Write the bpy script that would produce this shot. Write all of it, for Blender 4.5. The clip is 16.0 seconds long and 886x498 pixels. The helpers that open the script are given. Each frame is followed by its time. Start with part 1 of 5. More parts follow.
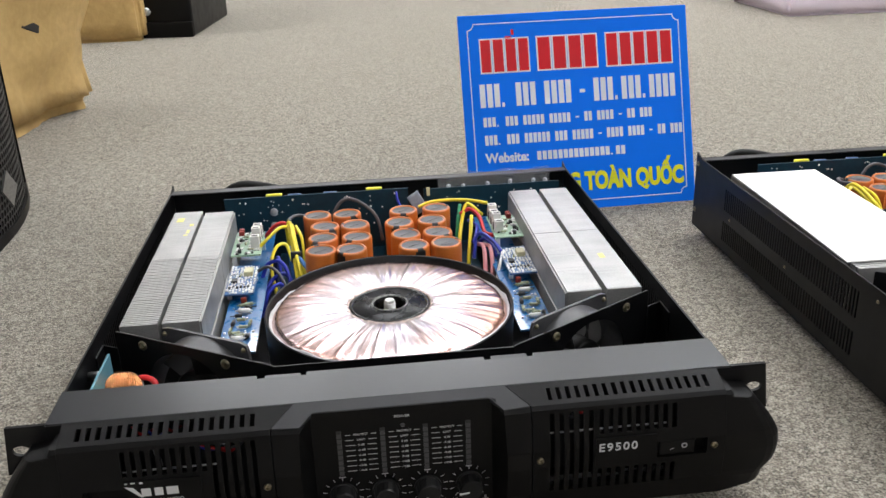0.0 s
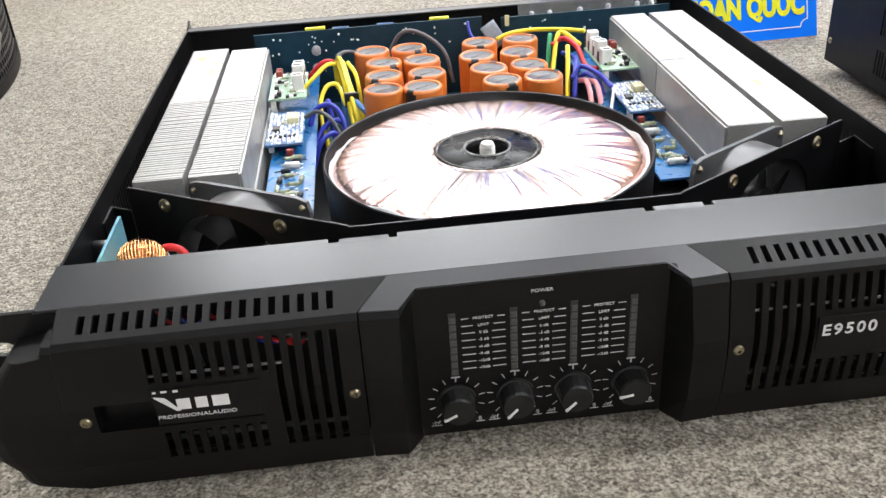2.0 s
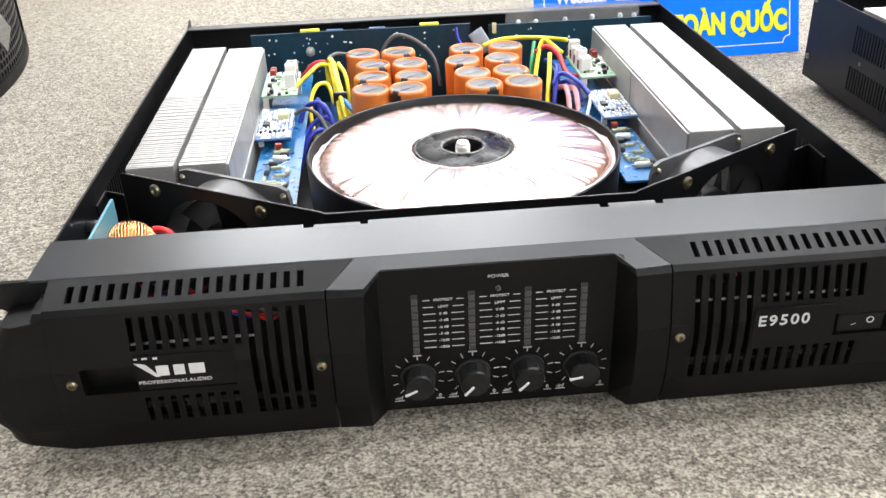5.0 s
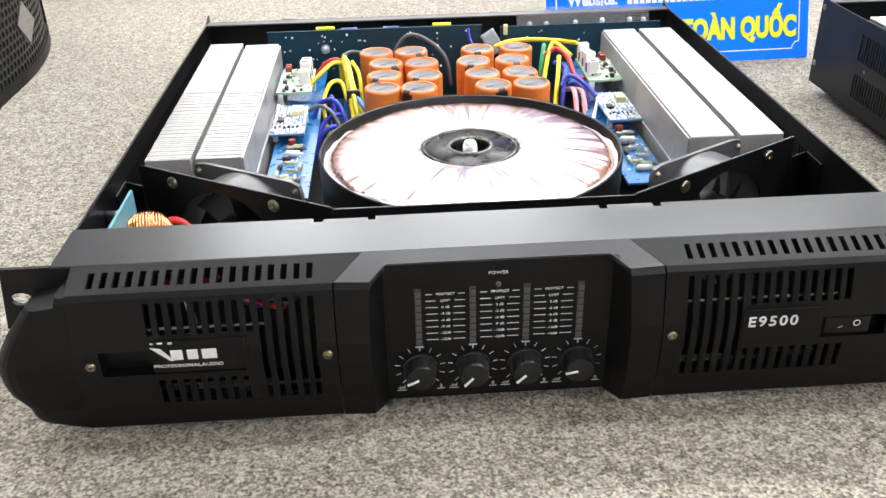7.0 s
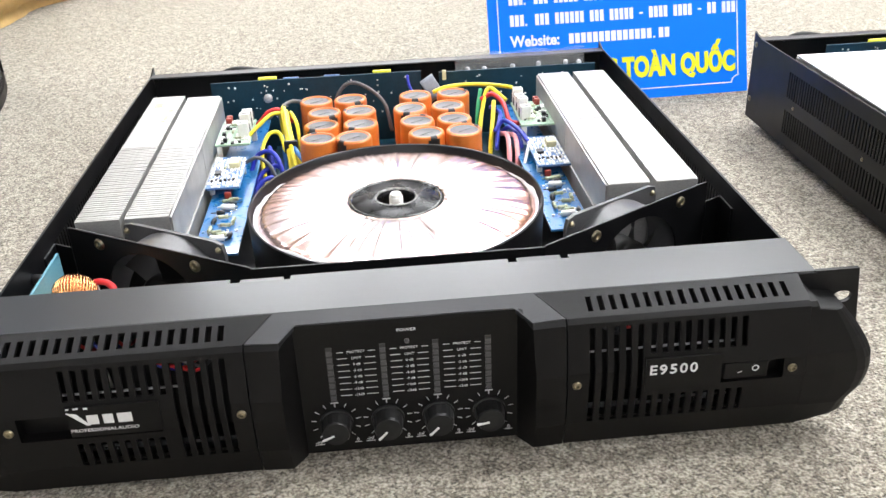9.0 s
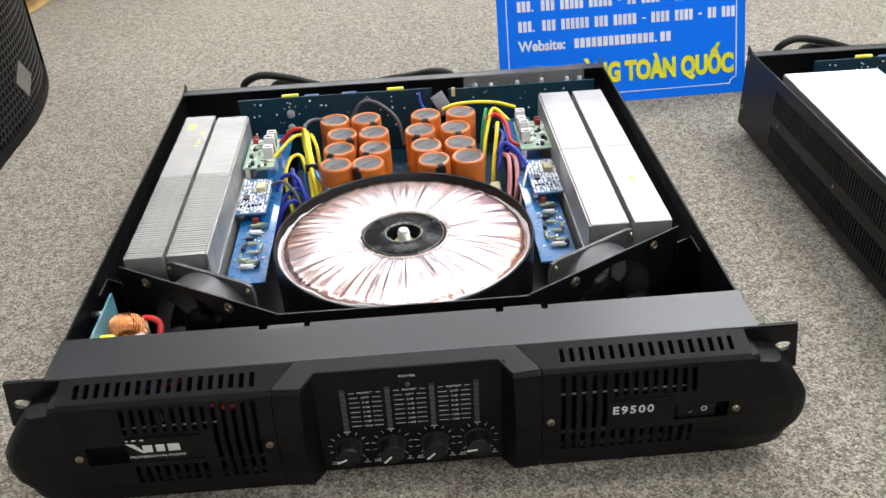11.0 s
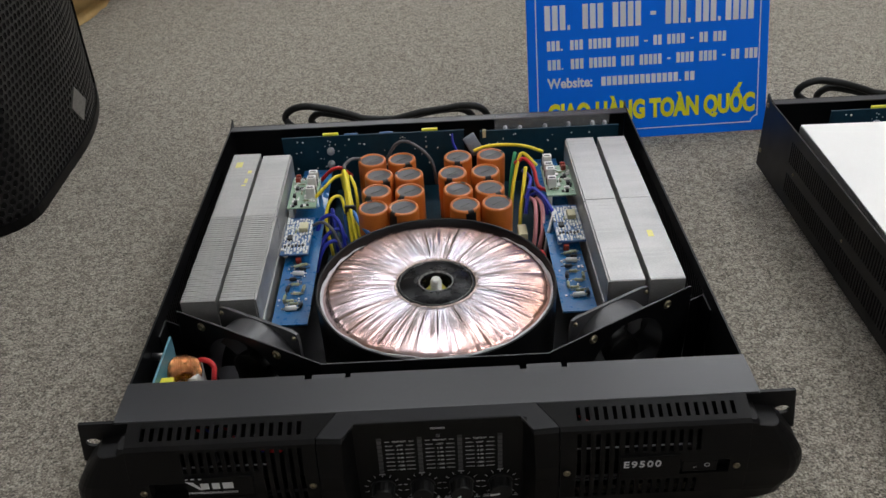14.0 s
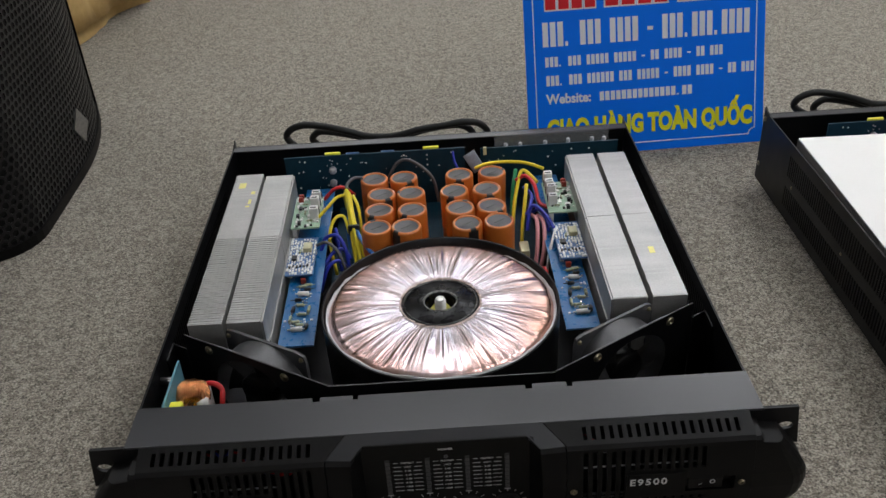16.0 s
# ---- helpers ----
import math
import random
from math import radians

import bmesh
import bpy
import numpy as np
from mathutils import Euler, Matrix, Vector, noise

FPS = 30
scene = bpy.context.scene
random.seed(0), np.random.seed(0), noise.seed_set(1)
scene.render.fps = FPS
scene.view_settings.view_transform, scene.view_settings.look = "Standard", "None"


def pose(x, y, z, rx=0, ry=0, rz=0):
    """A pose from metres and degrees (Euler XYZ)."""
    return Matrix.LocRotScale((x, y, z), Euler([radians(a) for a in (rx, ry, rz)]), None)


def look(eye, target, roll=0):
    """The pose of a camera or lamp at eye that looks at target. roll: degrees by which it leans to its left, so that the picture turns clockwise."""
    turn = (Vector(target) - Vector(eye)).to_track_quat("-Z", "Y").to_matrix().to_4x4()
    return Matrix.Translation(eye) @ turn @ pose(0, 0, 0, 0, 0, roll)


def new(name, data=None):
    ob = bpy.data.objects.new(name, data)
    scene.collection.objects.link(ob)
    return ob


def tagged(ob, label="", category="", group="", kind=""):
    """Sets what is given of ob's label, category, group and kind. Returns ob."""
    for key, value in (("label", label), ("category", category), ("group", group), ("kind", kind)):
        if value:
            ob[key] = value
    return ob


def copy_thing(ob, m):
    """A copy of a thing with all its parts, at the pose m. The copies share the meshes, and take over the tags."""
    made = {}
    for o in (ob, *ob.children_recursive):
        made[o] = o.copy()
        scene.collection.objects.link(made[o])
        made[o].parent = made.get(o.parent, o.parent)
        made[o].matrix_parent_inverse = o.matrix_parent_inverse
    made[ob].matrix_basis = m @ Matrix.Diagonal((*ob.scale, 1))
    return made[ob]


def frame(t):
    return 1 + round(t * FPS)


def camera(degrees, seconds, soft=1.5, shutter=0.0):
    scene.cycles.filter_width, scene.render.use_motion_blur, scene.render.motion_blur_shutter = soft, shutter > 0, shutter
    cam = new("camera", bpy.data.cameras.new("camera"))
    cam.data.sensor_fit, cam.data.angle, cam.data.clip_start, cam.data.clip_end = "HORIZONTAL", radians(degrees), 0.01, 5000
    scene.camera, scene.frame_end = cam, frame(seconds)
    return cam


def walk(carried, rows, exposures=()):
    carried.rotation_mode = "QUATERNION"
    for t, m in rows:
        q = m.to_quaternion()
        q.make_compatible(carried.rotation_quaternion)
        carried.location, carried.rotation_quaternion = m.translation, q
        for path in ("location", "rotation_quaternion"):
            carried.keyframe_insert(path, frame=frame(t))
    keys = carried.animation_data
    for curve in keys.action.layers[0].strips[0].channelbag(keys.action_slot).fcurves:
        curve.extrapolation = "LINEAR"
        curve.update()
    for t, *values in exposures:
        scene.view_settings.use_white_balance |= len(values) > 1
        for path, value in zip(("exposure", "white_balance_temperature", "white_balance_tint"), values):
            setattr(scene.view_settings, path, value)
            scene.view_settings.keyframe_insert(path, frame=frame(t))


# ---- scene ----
cam = camera(53.3, 16.0, soft=1.5)

PATH = [
    (0, (-0.018, -0.479, 0.389), (0.167, 1.361, -0.373), -1.9),
    (0.5, (-0.03, -0.465, 0.373), (0.104, 1.359, -0.435), 0.7),
    (1, (-0.01, -0.391, 0.355), (0.044, 1.381, -0.57), 3.4),
    (1.5, (-0.034, -0.341, 0.314), (0.034, 1.415, -0.64), 0.2),
    (2, (-0.066, -0.328, 0.29), (0.065, 1.408, -0.693), -3.7),
    (2.5, (-0.072, -0.349, 0.284), (0.086, 1.37, -0.726), -2.8),
    (3, (-0.071, -0.355, 0.288), (0.072, 1.371, -0.713), -3.1),
    (3.5, (-0.065, -0.356, 0.292), (0.058, 1.384, -0.686), -3.0),
    (4, (-0.066, -0.359, 0.291), (0.051, 1.39, -0.673), -2.4),
    (4.5, (-0.063, -0.36, 0.287), (0.053, 1.386, -0.681), -2.2),
    (4.7, (-0.052, -0.36, 0.29), (0.07, 1.386, -0.678), -2.3),
    (6.8, (-0.047, -0.378, 0.305), (0.057, 1.366, -0.67), -1.0),
    (7, (-0.047, -0.377, 0.305), (0.048, 1.365, -0.672), -1.3),
    (7.5, (-0.019, -0.379, 0.31), (0.065, 1.37, -0.657), -1.8),
    (8, (-0.009, -0.382, 0.311), (0.093, 1.376, -0.638), -1.7),
    (8.5, (-0.011, -0.381, 0.31), (0.108, 1.376, -0.639), -1.9),
    (9, (-0.006, -0.384, 0.327), (0.118, 1.38, -0.608), -2.4),
    (9.2, (-0.003, -0.392, 0.341), (0.111, 1.376, -0.587), -2.9),
    (11.3, (0.014, -0.415, 0.434), (0.061, 1.262, -0.654), -3.3),
    (11.5, (0.012, -0.414, 0.435), (0.057, 1.262, -0.655), -3.5),
    (12, (0.016, -0.417, 0.458), (0.041, 1.254, -0.641), -4.1),
    (12.5, (0.014, -0.427, 0.477), (0.019, 1.233, -0.638), -4.0),
    (13, (0.014, -0.433, 0.491), (0.006, 1.222, -0.63), -3.1),
    (13.5, (0.011, -0.432, 0.505), (0.005, 1.23, -0.607), -2.7),
    (14, (0.011, -0.43, 0.508), (0.006, 1.233, -0.603), -2.9),
    (14.5, (0.004, -0.431, 0.517), (0.002, 1.237, -0.587), -2.8),
    (15, (0.006, -0.431, 0.517), (0.006, 1.242, -0.579), -2.9),
    (15.5, (0.004, -0.431, 0.52), (0.007, 1.241, -0.577), -3.2),
    (16, (0.007, -0.43, 0.521), (0.007, 1.242, -0.577), -3.6),
]
EXPOSURES = [(0, 0.33), (0.5, 0.1), (1.3, 0.18), (2.0, 1.12), (3.0, 1.44), (9.2, 1.44), (11.4, 0.47), (12.5, 0.12), (13.5, -0.34), (14.2, -0.53), (16, -0.53)]
walk(cam, [(t, look(eye, target, roll)) for t, eye, target, roll in PATH], EXPOSURES)

# ---------- light ----------
world = bpy.data.worlds.new("world")
scene.world = world
world.use_nodes = True
world.node_tree.nodes["Background"].inputs[0].default_value = (0.9, 0.95, 1.0, 1)
world.node_tree.nodes["Background"].inputs[1].default_value = 0.02
PANEL_POWER = 17.5


# ---------- materials ----------
def mat(name, color, rough=0.5, metal=0.0, color2=None, scale=40.0, amount=0.35, grain=900.0, bump=0.15,
        bump_dist=0.0004, rough_var=0.12, coat=0.0, stretch=(1, 1, 1), alpha=None, spec=0.5, aniso=0.0):
    m = bpy.data.materials.new(name)
    m.use_nodes = True
    nt = m.node_tree
    b = nt.nodes["Principled BSDF"]
    tc = nt.nodes.new("ShaderNodeTexCoord")
    mp = nt.nodes.new("ShaderNodeMapping")
    mp.inputs["Scale"].default_value = stretch
    nt.links.new(tc.outputs["Object"], mp.inputs[0])
    big = nt.nodes.new("ShaderNodeTexNoise")
    big.inputs["Scale"].default_value = scale
    big.inputs["Detail"].default_value = 5
    fine = nt.nodes.new("ShaderNodeTexNoise")
    fine.inputs["Scale"].default_value = grain
    fine.inputs["Detail"].default_value = 3
    for n in (big, fine):
        nt.links.new(mp.outputs[0], n.inputs["Vector"])
    mix = nt.nodes.new("ShaderNodeMix")
    mix.data_type = "RGBA"
    c2 = color2 or tuple(c * (1 - amount) for c in color)
    mix.inputs[6].default_value = (*color, 1)
    mix.inputs[7].default_value = (*c2, 1)
    add = nt.nodes.new("ShaderNodeMath")
    add.operation = "MULTIPLY_ADD"
    add.inputs[1].default_value = 0.5
    nt.links.new(fine.outputs[0], add.inputs[0])
    half = nt.nodes.new("ShaderNodeMath")
    half.operation = "MULTIPLY"
    half.inputs[1].default_value = 0.5
    nt.links.new(big.outputs[0], half.inputs[0])
    nt.links.new(half.outputs[0], add.inputs[2])
    ramp = nt.nodes.new("ShaderNodeMapRange")
    ramp.inputs[1].default_value, ramp.inputs[2].default_value = 0.33, 0.67
    nt.links.new(add.outputs[0], ramp.inputs[0])
    nt.links.new(ramp.outputs[0], mix.inputs[0])
    nt.links.new(mix.outputs[2], b.inputs["Base Color"])
    rr = nt.nodes.new("ShaderNodeMapRange")
    rr.inputs[3].default_value, rr.inputs[4].default_value = max(0.02, rough - rough_var), min(1, rough + rough_var)
    nt.links.new(big.outputs[0], rr.inputs[0])
    nt.links.new(rr.outputs[0], b.inputs["Roughness"])
    bp = nt.nodes.new("ShaderNodeBump")
    bp.inputs["Strength"].default_value = bump
    bp.inputs["Distance"].default_value = bump_dist
    nt.links.new(fine.outputs[0], bp.inputs["Height"])
    nt.links.new(bp.outputs[0], b.inputs["Normal"])
    b.inputs["Metallic"].default_value = metal
    b.inputs["Coat Weight"].default_value = coat
    b.inputs["Specular IOR Level"].default_value = spec
    return m


def carpet_mat():
    """Grey-beige loop pile: tufts a few millimetres wide, each of its own shade, with gap shadows painted dark."""
    m = bpy.data.materials.new("grey_loop_carpet")
    m.use_nodes = True
    nt = m.node_tree
    b = nt.nodes["Principled BSDF"]
    tc = nt.nodes.new("ShaderNodeTexCoord")
    warp = nt.nodes.new("ShaderNodeTexNoise")
    warp.inputs["Scale"].default_value = 260
    warp.inputs["Detail"].default_value = 3
    nt.links.new(tc.outputs["Object"], warp.inputs["Vector"])
    shift = nt.nodes.new("ShaderNodeVectorMath")
    shift.operation = "MULTIPLY_ADD"
    shift.inputs[1].default_value = (0.006, 0.006, 0.006)
    nt.links.new(warp.outputs["Color"], shift.inputs[0])
    nt.links.new(tc.outputs["Object"], shift.inputs[2])
    tuft = nt.nodes.new("ShaderNodeTexVoronoi")
    tuft.voronoi_dimensions = "2D"
    tuft.inputs["Scale"].default_value = 430
    nt.links.new(shift.outputs[0], tuft.inputs["Vector"])
    shade = nt.nodes.new("ShaderNodeSeparateColor")
    nt.links.new(tuft.outputs["Color"], shade.inputs[0])
    speck = nt.nodes.new("ShaderNodeTexNoise")
    speck.inputs["Scale"].default_value = 560
    speck.inputs["Detail"].default_value = 3
    nt.links.new(tc.outputs["Object"], speck.inputs["Vector"])
    wear = nt.nodes.new("ShaderNodeTexNoise")
    wear.inputs["Scale"].default_value = 110
    wear.inputs["Detail"].default_value = 4
    nt.links.new(tc.outputs["Object"], wear.inputs["Vector"])

    def weigh(socket, factor, onto=None):
        n = nt.nodes.new("ShaderNodeMath")
        n.operation = "MULTIPLY_ADD"
        n.inputs[1].default_value = factor
        n.inputs[2].default_value = 0.0
        nt.links.new(socket, n.inputs[0])
        if onto is not None:
            nt.links.new(onto, n.inputs[2])
        return n.outputs[0]
    total = weigh(shade.outputs[0], 0.38)
    total = weigh(speck.outputs[0], 1.35, total)
    total = weigh(wear.outputs[0], 0.35, total)
    # shade in the gaps between tufts, painted into the colour
    total = weigh(tuft.outputs["Distance"], -0.18, total)
    norm = nt.nodes.new("ShaderNodeMapRange")
    norm.inputs[1].default_value, norm.inputs[2].default_value = 0.61, 1.27
    nt.links.new(total, norm.inputs[0])
    ramp = nt.nodes.new("ShaderNodeValToRGB")
    e = ramp.color_ramp.elements
    e[0].position, e[0].color = 0.0, (0.058, 0.050, 0.040, 1)
    e[1].position, e[1].color = 1.0, (0.50, 0.458, 0.380, 1)
    mid = ramp.color_ramp.elements.new(0.5)
    mid.color = (0.240, 0.213, 0.170, 1)
    nt.links.new(norm.outputs[0], ramp.inputs[0])
    nt.links.new(ramp.outputs[0], b.inputs["Base Color"])
    b.inputs["Roughness"].default_value = 0.95
    b.inputs["Sheen Weight"].default_value = 0.15
    b.inputs["Specular IOR Level"].default_value = 0.15
    bp = nt.nodes.new("ShaderNodeBump")
    bp.inputs["Strength"].default_value = 0.8
    bp.inputs["Distance"].default_value = 0.003
    nt.links.new(total, bp.inputs["Height"])
    nt.links.new(bp.outputs[0], b.inputs["Normal"])
    return m


def winding_mat():
    """Copper wire under clear film, wound radially."""
    m = bpy.data.materials.new("copper_under_film")
    m.use_nodes = True
    nt = m.node_tree
    b = nt.nodes["Principled BSDF"]
    tc = nt.nodes.new("ShaderNodeTexCoord")
    flat = nt.nodes.new("ShaderNodeVectorMath")
    flat.operation = "MULTIPLY"
    flat.inputs[1].default_value = (1, 1, 0)
    nt.links.new(tc.outputs["Object"], flat.inputs[0])
    unit = nt.nodes.new("ShaderNodeVectorMath")
    unit.operation = "NORMALIZE"
    nt.links.new(flat.outputs[0], unit.inputs[0])
    length = nt.nodes.new("ShaderNodeVectorMath")
    length.operation = "LENGTH"
    nt.links.new(flat.outputs[0], length.inputs[0])
    k = nt.nodes.new("ShaderNodeMath")
    k.operation = "MULTIPLY"
    k.inputs[1].default_value = 1.1
    nt.links.new(length.outputs["Value"], k.inputs[0])
    lift = nt.nodes.new("ShaderNodeCombineXYZ")
    nt.links.new(k.outputs[0], lift.inputs[2])
    comb = nt.nodes.new("ShaderNodeVectorMath")
    comb.operation = "ADD"
    nt.links.new(unit.outputs[0], comb.inputs[0])
    nt.links.new(lift.outputs[0], comb.inputs[1])
    wide = nt.nodes.new("ShaderNodeTexNoise")
    wide.inputs["Scale"].default_value = 4
    wide.inputs["Detail"].default_value = 4
    thin = nt.nodes.new("ShaderNodeTexNoise")
    thin.inputs["Scale"].default_value = 22
    thin.inputs["Detail"].default_value = 3
    for n in (wide, thin):
        nt.links.new(comb.outputs[0], n.inputs["Vector"])
    # the pale lilac end of the ramp paints in the film's sheen
    ramp = nt.nodes.new("ShaderNodeValToRGB")
    e = ramp.color_ramp.elements
    e[0].position, e[0].color = 0.40, (0.42, 0.345, 0.335, 1)
    e[1].position, e[1].color = 0.62, (0.62, 0.60, 0.675, 1)
    mid = ramp.color_ramp.elements.new(0.5)
    mid.color = (0.52, 0.465, 0.495, 1)
    s = nt.nodes.new("ShaderNodeMath")
    s.operation = "MULTIPLY_ADD"
    s.inputs[1].default_value = 0.45
    nt.links.new(thin.outputs[0], s.inputs[0])
    h = nt.nodes.new("ShaderNodeMath")
    h.operation = "MULTIPLY"
    h.inputs[1].default_value = 0.55
    nt.links.new(wide.outputs[0], h.inputs[0])
    nt.links.new(h.outputs[0], s.inputs[2])
    nt.links.new(s.outputs[0], ramp.inputs[0])
    # copper tint grows towards the rim; the paler middle holds the film's painted glare
    rim = nt.nodes.new("ShaderNodeMapRange")
    rim.inputs[1].default_value, rim.inputs[2].default_value = 0.050, 0.092
    rim.inputs[4].default_value = 0.95
    nt.links.new(length.outputs["Value"], rim.inputs[0])
    bare = nt.nodes.new("ShaderNodeMath")
    bare.operation = "MULTIPLY"
    bare.use_clamp = True
    nt.links.new(rim.outputs[0], bare.inputs[0])
    nt.links.new(wide.outputs[0], bare.inputs[1])
    tint = nt.nodes.new("ShaderNodeMix")
    tint.data_type = "RGBA"
    tint.inputs[7].default_value = (0.52, 0.26, 0.18, 1)
    sector = nt.nodes.new("ShaderNodeTexNoise")
    sector.inputs["Scale"].default_value = 1.3
    sector.inputs["Detail"].default_value = 2
    nt.links.new(unit.outputs[0], sector.inputs["Vector"])
    patch = nt.nodes.new("ShaderNodeMapRange")
    patch.inputs[1].default_value, patch.inputs[2].default_value = 0.38, 0.62
    patch.inputs[3].default_value, patch.inputs[4].default_value = 0.65, 2.0
    nt.links.new(sector.outputs[0], patch.inputs[0])
    spread = nt.nodes.new("ShaderNodeMath")
    spread.operation = "MULTIPLY"
    spread.use_clamp = True
    nt.links.new(bare.outputs[0], spread.inputs[0])
    nt.links.new(patch.outputs[0], spread.inputs[1])
    nt.links.new(spread.outputs[0], tint.inputs[0])
    nt.links.new(ramp.outputs[0], tint.inputs[6])
    nt.links.new(tint.outputs[2], b.inputs["Base Color"])
    b.inputs["Metallic"].default_value = 0.95
    b.inputs["Roughness"].default_value = 0.27
    b.inputs["Coat Weight"].default_value = 0.3
    b.inputs["Coat Roughness"].default_value = 0.12
    bp = nt.nodes.new("ShaderNodeBump")
    bp.inputs["Strength"].default_value = 0.3
    bp.inputs["Distance"].default_value = 0.0012
    nt.links.new(thin.outputs[0], bp.inputs["Height"])
    nt.links.new(bp.outputs[0], b.inputs["Normal"])
    nt.links.new(bp.outputs[0], b.inputs["Coat Normal"])
    return m


def lamp_mat(power):
    m = bpy.data.materials.new("lit_diffuser")
    m.use_nodes = True
    b = m.node_tree.nodes["Principled BSDF"]
    b.inputs["Emission Color"].default_value = (0.95, 0.97, 1.01, 1)
    b.inputs["Emission Strength"].default_value = power
    return m


